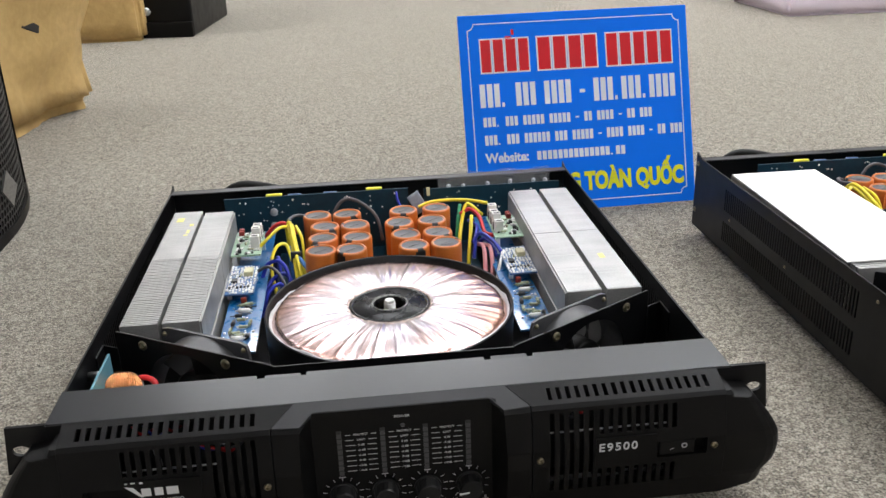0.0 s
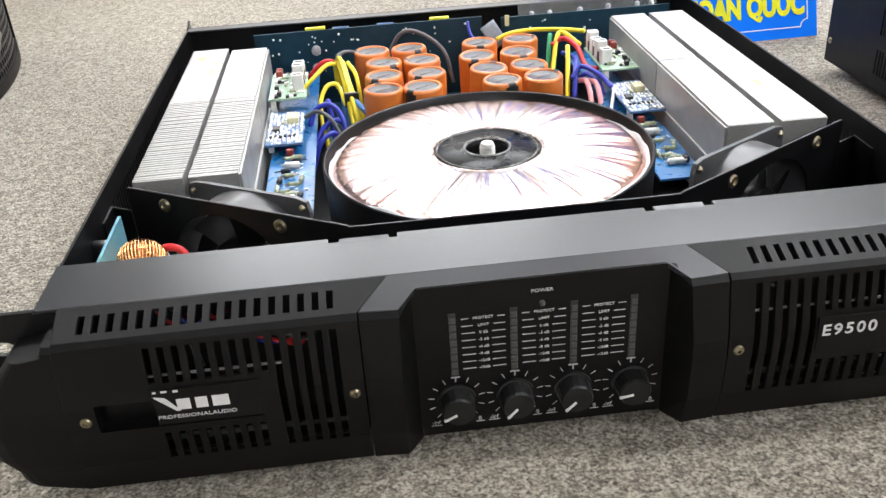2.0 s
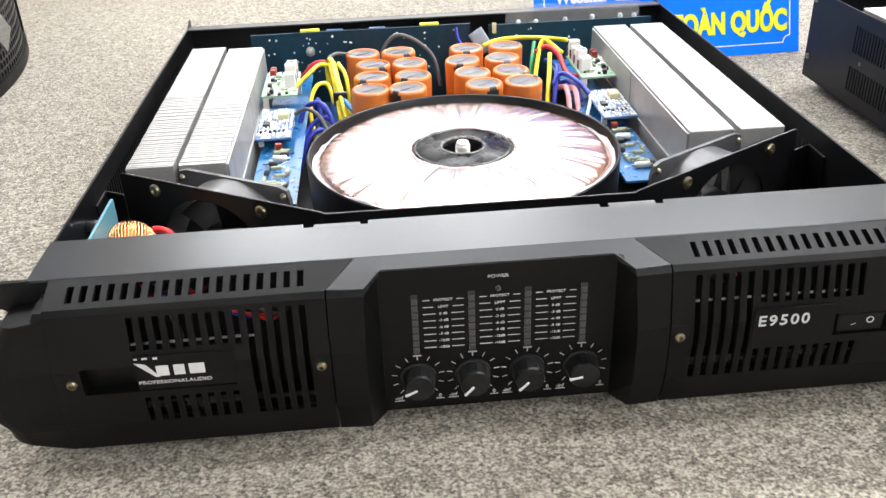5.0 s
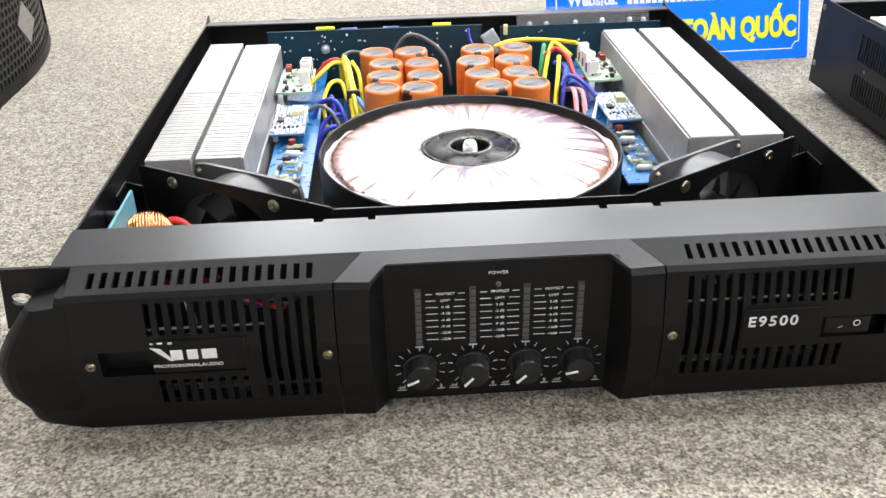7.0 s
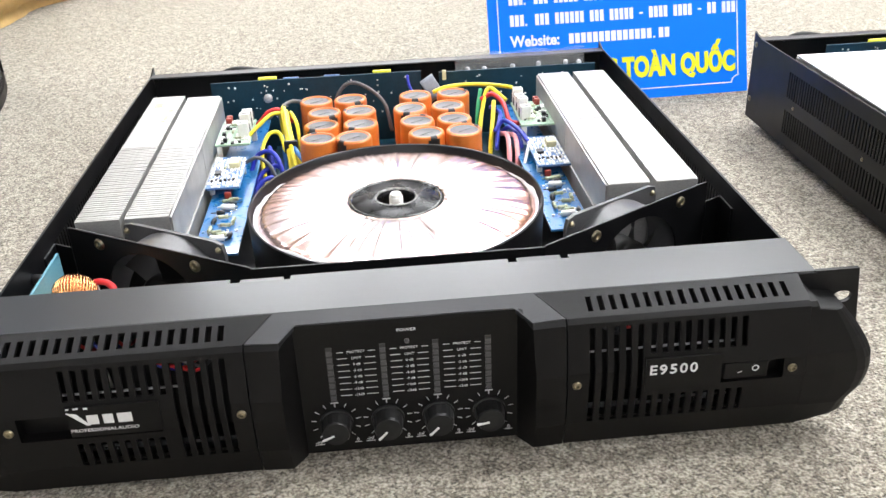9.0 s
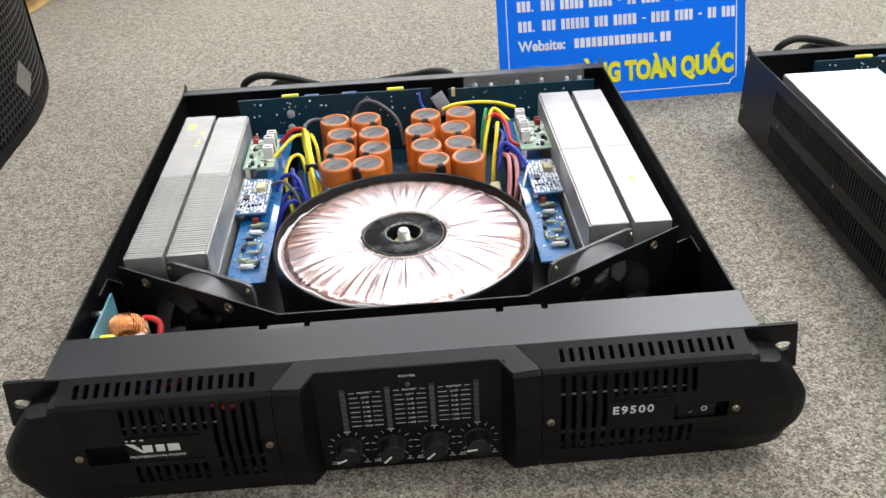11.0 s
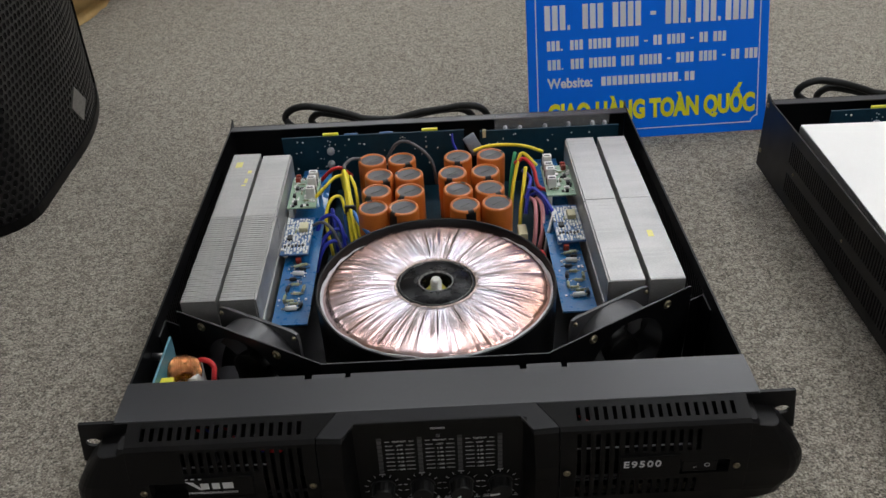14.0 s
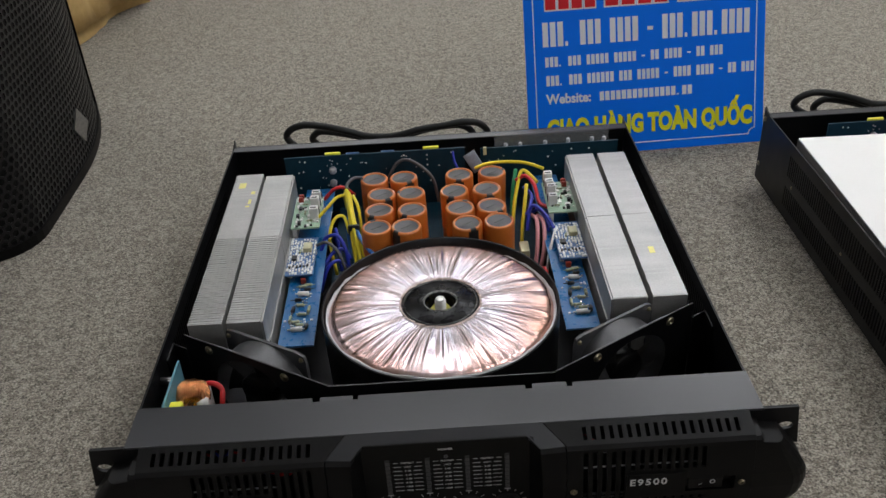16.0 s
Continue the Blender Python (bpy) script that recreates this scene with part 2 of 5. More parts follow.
M = dict(
    carpet=carpet_mat(),
    black=mat("black_powder_coat", (0.0045, 0.0045, 0.005), 0.40, 0, (0.003, 0.003, 0.0035), 30, grain=1200, bump=0.1, bump_dist=0.0002, spec=0.24),
    plastic=mat("black_matt_plastic", (0.0026, 0.0024, 0.0024), 0.48, 0, (0.0018, 0.0016, 0.0016), 25, spec=0.18, grain=1400, bump=0.2, bump_dist=0.0002),
    strip=mat("dark_grey_painted_steel", (0.020, 0.021, 0.024), 0.30, 0, (0.017, 0.018, 0.020), 6, grain=900, bump=0.04, bump_dist=0.0001, rough_var=0.04),
    gloss=mat("gloss_black_panel", (0.0026, 0.0024, 0.0025), 0.42, 0, None, 25, grain=1500, bump=0.05, bump_dist=0.0001, spec=0.2),
    inside=mat("black_steel_inside", (0.004, 0.004, 0.0045), 0.5, 0, None, 25, grain=1500, bump=0.1, bump_dist=0.0001, spec=0.2),
    alu=mat("aluminium", (0.49, 0.485, 0.47), 0.42, 0.6, (0.36, 0.36, 0.35), 45, grain=1300, bump=0.2, bump_dist=0.0002, stretch=(0.4, 1, 1), rough_var=0.2),
    steel=mat("zinc_plated_screw", (0.34, 0.30, 0.21), 0.32, 1.0, (0.18, 0.155, 0.10), 200, grain=3000, bump=0.1),
    rubber=mat("black_rubber", (0.008, 0.008, 0.008), 0.5, spec=0.3),
    coil=winding_mat(),
    fan=mat("satin_fan_plastic", (0.045, 0.045, 0.047), 0.36, 0, (0.070, 0.070, 0.074), 120, grain=900, bump=0.1),
    pcb=mat("blue_circuit_board", (0.007, 0.128, 0.33), 0.3, 0, (0.006, 0.088, 0.24), 160, grain=700, bump=0.1, coat=0.4),
    pcbdark=mat("dark_teal_circuit_board", (0.005, 0.040, 0.066), 0.5, 0, (0.004, 0.028, 0.048), 120, grain=700, bump=0.1, coat=0.04, spec=0.3),
    pcbgreen=mat("pale_green_circuit_board", (0.20, 0.36, 0.22), 0.4, 0, (0.40, 0.50, 0.40), 500, grain=1500, bump=0.2),
    pcbpale=mat("pale_blue_circuit_board", (0.10, 0.19, 0.36), 0.4, 0, (0.035, 0.10, 0.25), 520, grain=1500, bump=0.2),
    pcbteal=mat("grey_teal_circuit_board", (0.06, 0.20, 0.27), 0.4, 0, (0.12, 0.27, 0.32), 120, grain=700, bump=0.1),
    solder=mat("solder", (0.75, 0.76, 0.78), 0.3, 1.0),
    orange=mat("orange_sleeve", (0.62, 0.175, 0.030), 0.33, 0, (0.52, 0.135, 0.022), 80, coat=0.4, bump=0.05),
    capgrey=mat("grey_capacitor_top", (0.062, 0.060, 0.059), 0.40, 0.0, (0.05, 0.05, 0.05), 150, spec=0.55),
    yellow=mat("yellow_insulation", (0.80, 0.66, 0.03), 0.4, 0, None, 60, 0.15, bump=0.05),
    blue=mat("blue_insulation", (0.015, 0.03, 0.38), 0.4, 0, None, 60, 0.2, bump=0.05),
    lightblue=mat("light_blue_insulation", (0.06, 0.22, 0.62), 0.4, 0, None, 60, 0.2, bump=0.05),
    red=mat("red_insulation", (0.62, 0.02, 0.025), 0.4, 0, None, 60, 0.2, bump=0.05),
    pink=mat("pink_insulation", (0.62, 0.26, 0.28), 0.45, 0, None, 60, 0.2, bump=0.05),
    green=mat("green_insulation", (0.02, 0.30, 0.12), 0.45, 0, None, 60, 0.2, bump=0.05),
    grey=mat("grey_insulation", (0.10, 0.10, 0.11), 0.5),
    white=mat("white_plastic", (0.75, 0.75, 0.72), 0.45, 0, None, 80, 0.12),
    cream=mat("cream_plastic", (0.62, 0.58, 0.36), 0.5, 0, None, 80, 0.15),
    tape=mat("yellow_tape", (0.82, 0.78, 0.05), 0.5, 0, None, 60, 0.12),
    film=mat("clear_film_edge", (0.42, 0.43, 0.45), 0.3, 0, (0.35, 0.34, 0.36), 200, coat=0.5),
    copper=mat("enamelled_copper", (0.72, 0.36, 0.17), 0.25, 1.0, (0.55, 0.22, 0.08), 200, grain=2000),
    brown=mat("red_brown_capacitor", (0.30, 0.03, 0.015), 0.35),
    resist=mat("green_beige_resistor", (0.20, 0.28, 0.17), 0.4, 0, (0.45, 0.42, 0.28), 900, grain=2500),
    chip=mat("black_chip", (0.015, 0.015, 0.016), 0.4),
    ink=mat("white_ink", (0.66, 0.66, 0.66), 0.5, 0, None, 300, 0.12, bump=0.02),
    greyink=mat("grey_ink", (0.40, 0.40, 0.41), 0.5, 0, None, 300, 0.15, bump=0.02),
    meter=mat("smoked_meter_strip", (0.022, 0.022, 0.023), 0.35, 0, (0.014, 0.014, 0.015), 400),
    segment=mat("unlit_meter_segment", (0.065, 0.065, 0.067), 0.3, 0, None, 600, 0.3),
    signblue=mat("blue_sign_print", (0.002, 0.185, 0.92), 0.5, 0, (0.002, 0.172, 0.88), 8, grain=900, bump=0.03, spec=0.12),
    signred=mat("red_sign_print", (0.68, 0.02, 0.03), 0.35, 0, None, 20, 0.1, bump=0.02, spec=0.2),
    signwhite=mat("pale_lilac_sign_print", (0.80, 0.82, 0.88), 0.35, 0, None, 20, 0.1, bump=0.02, spec=0.2),
    signyellow=mat("yellow_sign_print", (0.80, 0.78, 0.03), 0.35, 0, None, 20, 0.1, bump=0.02, spec=0.2),
    card=mat("white_card", (0.86, 0.85, 0.82), 0.6, 0, (0.82, 0.81, 0.78), 20, grain=900, bump=0.05),
    cardboard=mat("brown_cardboard", (0.60, 0.41, 0.16), 0.75, 0, (0.48, 0.32, 0.12), 11, grain=70, bump=0.35, bump_dist=0.004),
    pinkcard=mat("pale_pink_carton", (0.84, 0.74, 0.84), 0.6, 0, (0.78, 0.68, 0.78), 8, grain=300, bump=0.1),
    wall=mat("off_white_wall", (0.62, 0.60, 0.58), 0.8, 0, (0.56, 0.54, 0.52), 3, grain=120, bump=0.2, bump_dist=0.002),
    ceiling=mat("white_ceiling", (0.80, 0.80, 0.80), 0.85, 0, (0.74, 0.74, 0.74), 3, grain=90, bump=0.2, bump_dist=0.002),
    lamp=lamp_mat(PANEL_POWER),
    grille=mat("black_perforated_steel", (0.011, 0.0105, 0.011), 0.45, 0.0, None, 30, grain=1500, spec=0.4),
    foam=mat("black_foam", (0.006, 0.006, 0.006), 0.95),
    badge=mat("brushed_silver_badge", (0.45, 0.45, 0.44), 0.35, 0.9, (0.3, 0.3, 0.3), 300),
)


# ---------- mesh tools ----------
def mesh_of(name, verts, faces, material, smooth=False):
    me = bpy.data.meshes.new(name)
    me.from_pydata([tuple(v) for v in verts], [], faces)
    me.materials.append(material)
    bm = bmesh.new()
    bm.from_mesh(me)
    bmesh.ops.recalc_face_normals(bm, faces=bm.faces)
    bm.to_mesh(me)
    bm.free()
    if smooth:
        for p in me.polygons:
            p.use_smooth = True
    return me


def finish(bm, name, material, smooth=False):
    bmesh.ops.recalc_face_normals(bm, faces=bm.faces)
    me = bpy.data.meshes.new(name)
    bm.to_mesh(me)
    bm.free()
    me.materials.append(material)
    if smooth:
        for p in me.polygons:
            p.use_smooth = True
    return me


def child(name, me, parent, label="", m=None):
    ob = new(name, me)
    ob.parent = parent
    if m is not None:
        ob.matrix_basis = m
    return tagged(ob, label)


def part(name, bm, material, parent, label="", smooth=False, m=None):
    return child(name, finish(bm, name, material, smooth), parent, label, m)


def thing(name, label, category, group="", at=None):
    ob = new(name)
    ob.empty_display_size = 0.05
    if at is not None:
        ob.matrix_basis = at
    return tagged(ob, label, category, group)


def box(bm, x0, x1, y0, y1, z0, z1, bevel=0.0, m=None):
    r = bmesh.ops.create_cube(bm, size=1, matrix=Matrix.Translation(((x0 + x1) / 2, (y0 + y1) / 2, (z0 + z1) / 2))
                              @ Matrix.Diagonal((x1 - x0, y1 - y0, z1 - z0, 1)))
    vs = r["verts"]
    if bevel:
        es = list({e for v in vs for e in v.link_edges})
        g = bmesh.ops.bevel(bm, geom=es, offset=bevel, segments=2, affect="EDGES", profile=0.5)
        vs = list({v for f in g["faces"] for v in f.verts} | {v for v in vs if v.is_valid})
    if m is not None:
        bmesh.ops.transform(bm, matrix=m, verts=vs)
    return bm


def boxes(*args, bevel=0.0):
    bm = bmesh.new()
    for a in args:
        box(bm, *a, bevel=bevel)
    return bm


def lathe(profile, seg=32, close=True):
    """Turn (radius, height) pairs about z."""
    verts, faces = [], []
    for r, z in profile:
        for i in range(seg):
            a = 2 * math.pi * i / seg
            verts.append((r * math.cos(a), r * math.sin(a), z))
    n = len(profile)
    for j in range(n - 1):
        for i in range(seg):
            k = (i + 1) % seg
            faces.append((j * seg + i, j * seg + k, (j + 1) * seg + k, (j + 1) * seg + i))
    if close:
        faces.append(tuple(range(seg))[::-1])
        faces.append(tuple((n - 1) * seg + i for i in range(seg)))
    return verts, faces


def smooth_path(pts, per=8):
    pts = [Vector(p) for p in pts]
    ext = [pts[0] * 2 - pts[1]] + pts + [pts[-1] * 2 - pts[-2]]
    out = []
    for i in range(1, len(ext) - 2):
        a, b, c, d = ext[i - 1:i + 3]
        for s in range(per):
            t = s / per
            out.append(0.5 * ((2 * b) + (c - a) * t + (2 * a - 5 * b + 4 * c - d) * t * t + (3 * b - a - 3 * c + d) * t ** 3))
    out.append(pts[-1])
    return out


def tube(name, pts, r, material, parent=None, label="", per=8, seg=8):
    path = smooth_path(pts, per)
    verts, faces = [], []
    up = Vector((0.13, 0.2, 0.97))
    for i, p in enumerate(path):
        d = (path[min(i + 1, len(path) - 1)] - path[max(i - 1, 0)]).normalized()
        s = d.cross(up)
        s = s.normalized() if s.length > 1e-4 else Vector((1, 0, 0))
        u = s.cross(d)
        for k in range(seg):
            a = 2 * math.pi * k / seg
            verts.append(p + (s * math.cos(a) + u * math.sin(a)) * r)
    for i in range(len(path) - 1):
        for k in range(seg):
            q = (k + 1) % seg
            faces.append((i * seg + k, i * seg + q, (i + 1) * seg + q, (i + 1) * seg + k))
    faces.append(tuple(range(seg)))
    faces.append(tuple((len(path) - 1) * seg + k for k in range(seg)))
    me = mesh_of(name, verts, faces, material, True)
    ob = new(name, me)
    if parent is not None:
        ob.parent = parent
    return tagged(ob, label)


def sheet(us, vs, hole, front, back):
    """A sheet with openings: cells between the edges us and vs, front and back surfaces, walls round every opening."""
    verts, idx, faces = [], {}, []

    def at(i, j, side):
        key = (i, j, side)
        if key not in idx:
            idx[key] = len(verts)
            verts.append((front if side == 0 else back)(us[i], vs[j]))
        return idx[key]
    nu, nv = len(us) - 1, len(vs) - 1
    solid = [[not hole((us[i] + us[i + 1]) / 2, (vs[j] + vs[j + 1]) / 2) for j in range(nv)] for i in range(nu)]
    full = lambda i, j: 0 <= i < nu and 0 <= j < nv and solid[i][j]
    for i in range(nu):
        for j in range(nv):
            if not solid[i][j]:
                continue
            q = [(i, j), (i + 1, j), (i + 1, j + 1), (i, j + 1)]
            faces.append([at(a, b, 0) for a, b in q])
            faces.append([at(a, b, 1) for a, b in q][::-1])
            for (di, dj), (p, r) in (((0, -1), (q[0], q[1])), ((1, 0), (q[1], q[2])), ((0, 1), (q[2], q[3])), ((-1, 0), (q[3], q[0]))):
                if not full(i + di, j + dj):
                    faces.append([at(*p, 0), at(*p, 1), at(*r, 1), at(*r, 0)])
    return verts, faces


def edges_of(lo, hi, spans):
    return sorted({round(v, 6) for v in (lo, hi, *[s for sp in spans for s in sp])})


def holed_plate(w0, w1, h0, h1, cx, cz, rx, rz, t, seg=32):
    """An upright plate in x and z, thickness t along y, with an oval opening."""
    verts, faces = [], []
    angs = [2 * math.pi * i / seg for i in range(seg)]
    for u in (w0, w1):
        for v in (h0, h1):
            c = math.atan2(v - cz, u - cx) % (2 * math.pi)
            angs[round(c / (2 * math.pi) * seg) % seg] = c
    for y in (0, t):
        for a in angs:
            verts.append((cx + rx * math.cos(a), y, cz + rz * math.sin(a)))
        for a in angs:
            c, s = math.cos(a), math.sin(a)
            k = min((w1 - cx) / c if c > 1e-6 else 1e9, (w0 - cx) / c if c < -1e-6 else 1e9,
                    (h1 - cz) / s if s > 1e-6 else 1e9, (h0 - cz) / s if s < -1e-6 else 1e9)
            verts.append((cx + k * c, y, cz + k * s))
    for i in range(seg):
        k = (i + 1) % seg
        faces.append((i, k, seg + k, seg + i))
        faces.append((2 * seg + i, 3 * seg + i, 3 * seg + k, 2 * seg + k))
        faces.append((i, 2 * seg + i, 2 * seg + k, k))
        faces.append((seg + i, seg + k, 3 * seg + k, 3 * seg + i))
    return verts, faces


def prism(outline, y_front, y_back):
    """Outline in x and z; the front follows y_front(x)."""
    n = len(outline)
    verts = [(x, y_front(x), z) for x, z in outline] + [(x, y_back, z) for x, z in outline]
    faces = [tuple(range(n)), tuple(range(2 * n - 1, n - 1, -1))]
    faces += [(i, (i + 1) % n, n + (i + 1) % n, n + i) for i in range(n)]
    return verts, faces


def words(name, text, size, material, parent, m, label="", extrude=0.0001, align="CENTER", widen=1.0, bold=0.0, space=1.0):
    cu = bpy.data.curves.new(name, "FONT")
    cu.body, cu.size, cu.align_x, cu.align_y, cu.extrude = text, size, align, "CENTER", extrude
    cu.resolution_u = 3
    cu.offset, cu.space_character = bold, space
    ob = new(name, cu)
    bpy.context.view_layer.update()
    me = bpy.data.meshes.new_from_object(ob.evaluated_get(bpy.context.evaluated_depsgraph_get()))
    bpy.data.objects.remove(ob)
    me.materials.clear()
    me.materials.append(material)
    o = new(name, me)
    o.parent = parent
    o.matrix_basis = m @ Matrix.Diagonal((widen, 1, 1, 1))
    return tagged(o, label)


def facing(x, y, z, lean=0.0):
    """A pose for flat lettering that faces the front, leaning back by lean degrees."""
    return pose(x, y, z, 90 - lean, 0, 0)


# ---------- the room ----------
X0, X1, Y0, Y1, ZC = -3.2, 4.2, -6.6, 7.0, 2.9
bm = bmesh.new()
box(bm, X0, X1, Y0, Y1, -0.03, 0.0)
floor = tagged(new("floor", finish(bm, "floor", M["carpet"])), "grey flecked loop-pile carpet covering the shop floor", "floor", kind="structure")
# walls and ceiling are unseen, added to close the room and bounce light
for nm, a in (("wall_north", (X0, X1, Y1, Y1 + 0.12, 0, ZC)), ("wall_south", (X0, X1, Y0 - 0.12, Y0, 0, ZC)),
              ("wall_west", (X0 - 0.12, X0, Y0, Y1, 0, ZC)), ("wall_east", (X1, X1 + 0.12, Y0, Y1, 0, ZC))):
    tagged(new(nm, finish(boxes(a), nm, M["wall"])), "unseen off-white wall added to close the room and bounce light", "wall", kind="structure")
tagged(new("ceiling", finish(boxes((X0, X1, Y0, Y1, ZC, ZC + 0.1)), "ceiling", M["ceiling"])), "unseen white ceiling added to bounce light", "ceiling", kind="structure")


def added_ceiling_light(x, y, w=1.2, d=0.6):
    t = thing("added_ceiling_light", "unseen white panel lamp added on the ceiling to light the scene", "lamp", "ceiling lights", pose(x, y, ZC))
    bm = boxes((-w / 2 - 0.02, w / 2 + 0.02, -d / 2 - 0.02, -d / 2, -0.05, 0), (-w / 2 - 0.02, w / 2 + 0.02, d / 2, d / 2 + 0.02, -0.05, 0),
               (-w / 2 - 0.02, -w / 2, -d / 2, d / 2, -0.05, 0), (w / 2, w / 2 + 0.02, -d / 2, d / 2, -0.05, 0))
    part("frame", bm, M["white"], t)
    part("diffuser", boxes((-w / 2, w / 2, -d / 2, d / 2, -0.04, -0.03)), M["lamp"], t, "lit opal diffuser")
    return t


# None in view: placed to fit reflections, the southern ones to brighten the sign.
LIGHTS = [(-1.4, -4.8), (0.6, -4.8), (-2.0, 1.9), (0.0, 1.9), (2.0, 1.9), (1.6, 3.4), (-0.8, 5.4), (0.6, 5.4), (1.6, 0.2), (2.5, -2.0)]
first_light = added_ceiling_light(*LIGHTS[0])
for lx, ly in LIGHTS[1:]:
    copy_thing(first_light, pose(lx, ly, ZC))

# ---------- the power amplifier ----------
amp = thing("power_amplifier", "open black rack power amplifier with copper toroid on the carpet", "amplifier", "amplifiers")
W = 0.216

# chassis
chassis = part("chassis", boxes((-W, W, 0.0, 0.452, 0.010, 0.012)), M["inside"], amp, "black steel bottom tray")
SLOTS_Y = [(0.115 + 0.0047 * i, 0.1173 + 0.0047 * i) for i in range(56)]


def side_wall(x, sgn):
    rows = [(0.022, 0.044), (0.056, 0.080)]
    us, vs = edges_of(0.004, 0.460, SLOTS_Y), edges_of(0.010, 0.0925, rows)
    inside = lambda u, v: any(a < u < b for a, b in SLOTS_Y) and any(a < v < b for a, b in rows)
    v, f = sheet(us, vs, inside, lambda a, b: (x, a, b), lambda a, b: (x - sgn * 0.0014, a, b))
    wall = child("side_wall", mesh_of("side_wall", v, f, M["black"]), amp, "black steel side with rows of cooling slots")
    # folded rear corner that rises to a point
    pv, pf = prism([(0.446, 0.0925), (0.460, 0.0925), (0.460, 0.0970)], lambda q: 0.0, 0.0014)
    rot = pose(x - (0.0014 if sgn > 0 else 0), 0, 0) @ Matrix(((0, 1, 0, 0), (1, 0, 0, 0), (0, 0, 1, 0), (0, 0, 0, 1)))
    child("corner", mesh_of("corner", pv, pf, M["black"]), wall, m=rot)
    for yy, zz in ((0.020, 0.055), (0.090, 0.083), (0.235, 0.050), (0.36, 0.050), (0.454, 0.085), (0.454, 0.030)):
        k = 0.95 if yy > 0.4 else 0.55
        child("screw", SCREW, wall, "zinc screw", pose(x, yy, zz, 0, 90 * sgn, 0) @ Matrix.Diagonal((k, k, k, 1)))
    return wall


sv, sf = lathe([(0.0030, 0.0), (0.0030, 0.0006), (0.0024, 0.0012), (0.0013, 0.0014), (0.0009, 0.0005), (0.0003, 0.0003)], 16)
SCREW = mesh_of("screw", sv, sf, M["steel"])
side_wall(-W, -1)
side_wall(W, 1)
part("rear_panel", boxes((-W + 0.0016, W - 0.0016, 0.4505, 0.4520, 0.012, 0.0925)), M["black"], amp)
part("rear_flange", boxes((-W + 0.0016, W - 0.0016, 0.4400, 0.4503, 0.0912, 0.0926), bevel=0.0003), M["strip"], amp, "folded top flange of the rear panel")
fv, ff = lathe([(0.013, 0.0), (0.015, 0.003), (0.015, 0.0098)], 24)
FOOT = mesh_of("foot", fv, ff, M["rubber"], True)
for fx in (-0.17, 0.17):
    for fy in (0.05, 0.40):
        child("foot", FOOT, amp, "round rubber foot", pose(fx, fy, 0))

# front top strip with two notches and bent tabs
SY0, SY1 = 0.0006, 0.0385
notches = [(-0.0920, -0.0595), (0.0590, 0.0925)]
us = edges_of(-W, W, notches)
vs = [SY0, 0.0345, SY1]
v, f = sheet(us, vs, lambda a, b: b > 0.0345 and any(p < a < q for p, q in notches), lambda a, b: (a, b, 0.0940), lambda a, b: (a, b, 0.0926))
top_strip = child("top_strip", mesh_of("top_strip", v, f, M["strip"]), amp, "dark grey painted steel top strip")
part("strip_skirt", boxes((-W, -0.0923, 0.0373, 0.0385, 0.084, 0.0924), (-0.0592, 0.0587, 0.0373, 0.0385, 0.084, 0.0924), (0.0928, W, 0.0373, 0.0385, 0.084, 0.0924)), M["strip"], amp)
for a, b in notches:
    bm = boxes(((a - b) / 2 + 0.005, (b - a) / 2 - 0.004, 0.0, 0.0052, -0.0012, 0.0), bevel=0.0004)
    part("tab", bm, M["strip"], top_strip, "bent sheet tab in the notch", m=pose((a + b) / 2, 0.0352, 0.0930, 3 if a > 0 else -4, 0, 0))

tube("front_edge", [(-W + 0.001, 0.0008, 0.0933), (-0.1, 0.0008, 0.0933), (0.1, 0.0008, 0.0933), (W - 0.001, 0.0008, 0.0933)], 0.0008, M["strip"], top_strip, per=2)

# wings of the front panel
PROFILE = [(0.0, 0.0936), (-0.0165, 0.0874), (-0.0188, 0.0850), (-0.0238, 0.058), (-0.0240, 0.046), (-0.0225, 0.026), (-0.0170, 0.0085)]
CUM = [0.0]
for (ya, za), (yb, zb) in zip(PROFILE, PROFILE[1:]):
    CUM.append(CUM[-1] + math.hypot(yb - ya, zb - za))


def on_profile(s, inset=0.0):
    for i in range(len(CUM) - 1):
        if s <= CUM[i + 1] + 1e-9:
            t = (s - CUM[i]) / (CUM[i + 1] - CUM[i])
            (ya, za), (yb, zb) = PROFILE[i], PROFILE[i + 1]
            ny, nz = (zb - za), -(yb - ya)
            n = math.hypot(ny, nz)
            return (ya + (yb - ya) * t - ny / n * inset, za + (zb - za) * t - nz / n * inset)
    return PROFILE[-1]


def s_at(z):
    """Length along the profile at which the face stands at height z."""
    for i in range(1, len(PROFILE) - 1):
        (ya, za), (yb, zb) = PROFILE[i], PROFILE[i + 1]
        if zb <= z <= za:
            return CUM[i] + (za - z) / (za - zb) * (CUM[i + 1] - CUM[i])
    return CUM[-1]


def face_y(z):
    return on_profile(s_at(z))[0]


BEVEL_ROW = (0.0045, 0.0140)
ROW_TOP = (s_at(0.0825), s_at(0.0662))
ROW_LOW = (s_at(0.0410), s_at(0.0265))
ROW_TALL = (ROW_TOP[0], ROW_LOW[1])
INNER, OUTER = 0.0805, 0.206


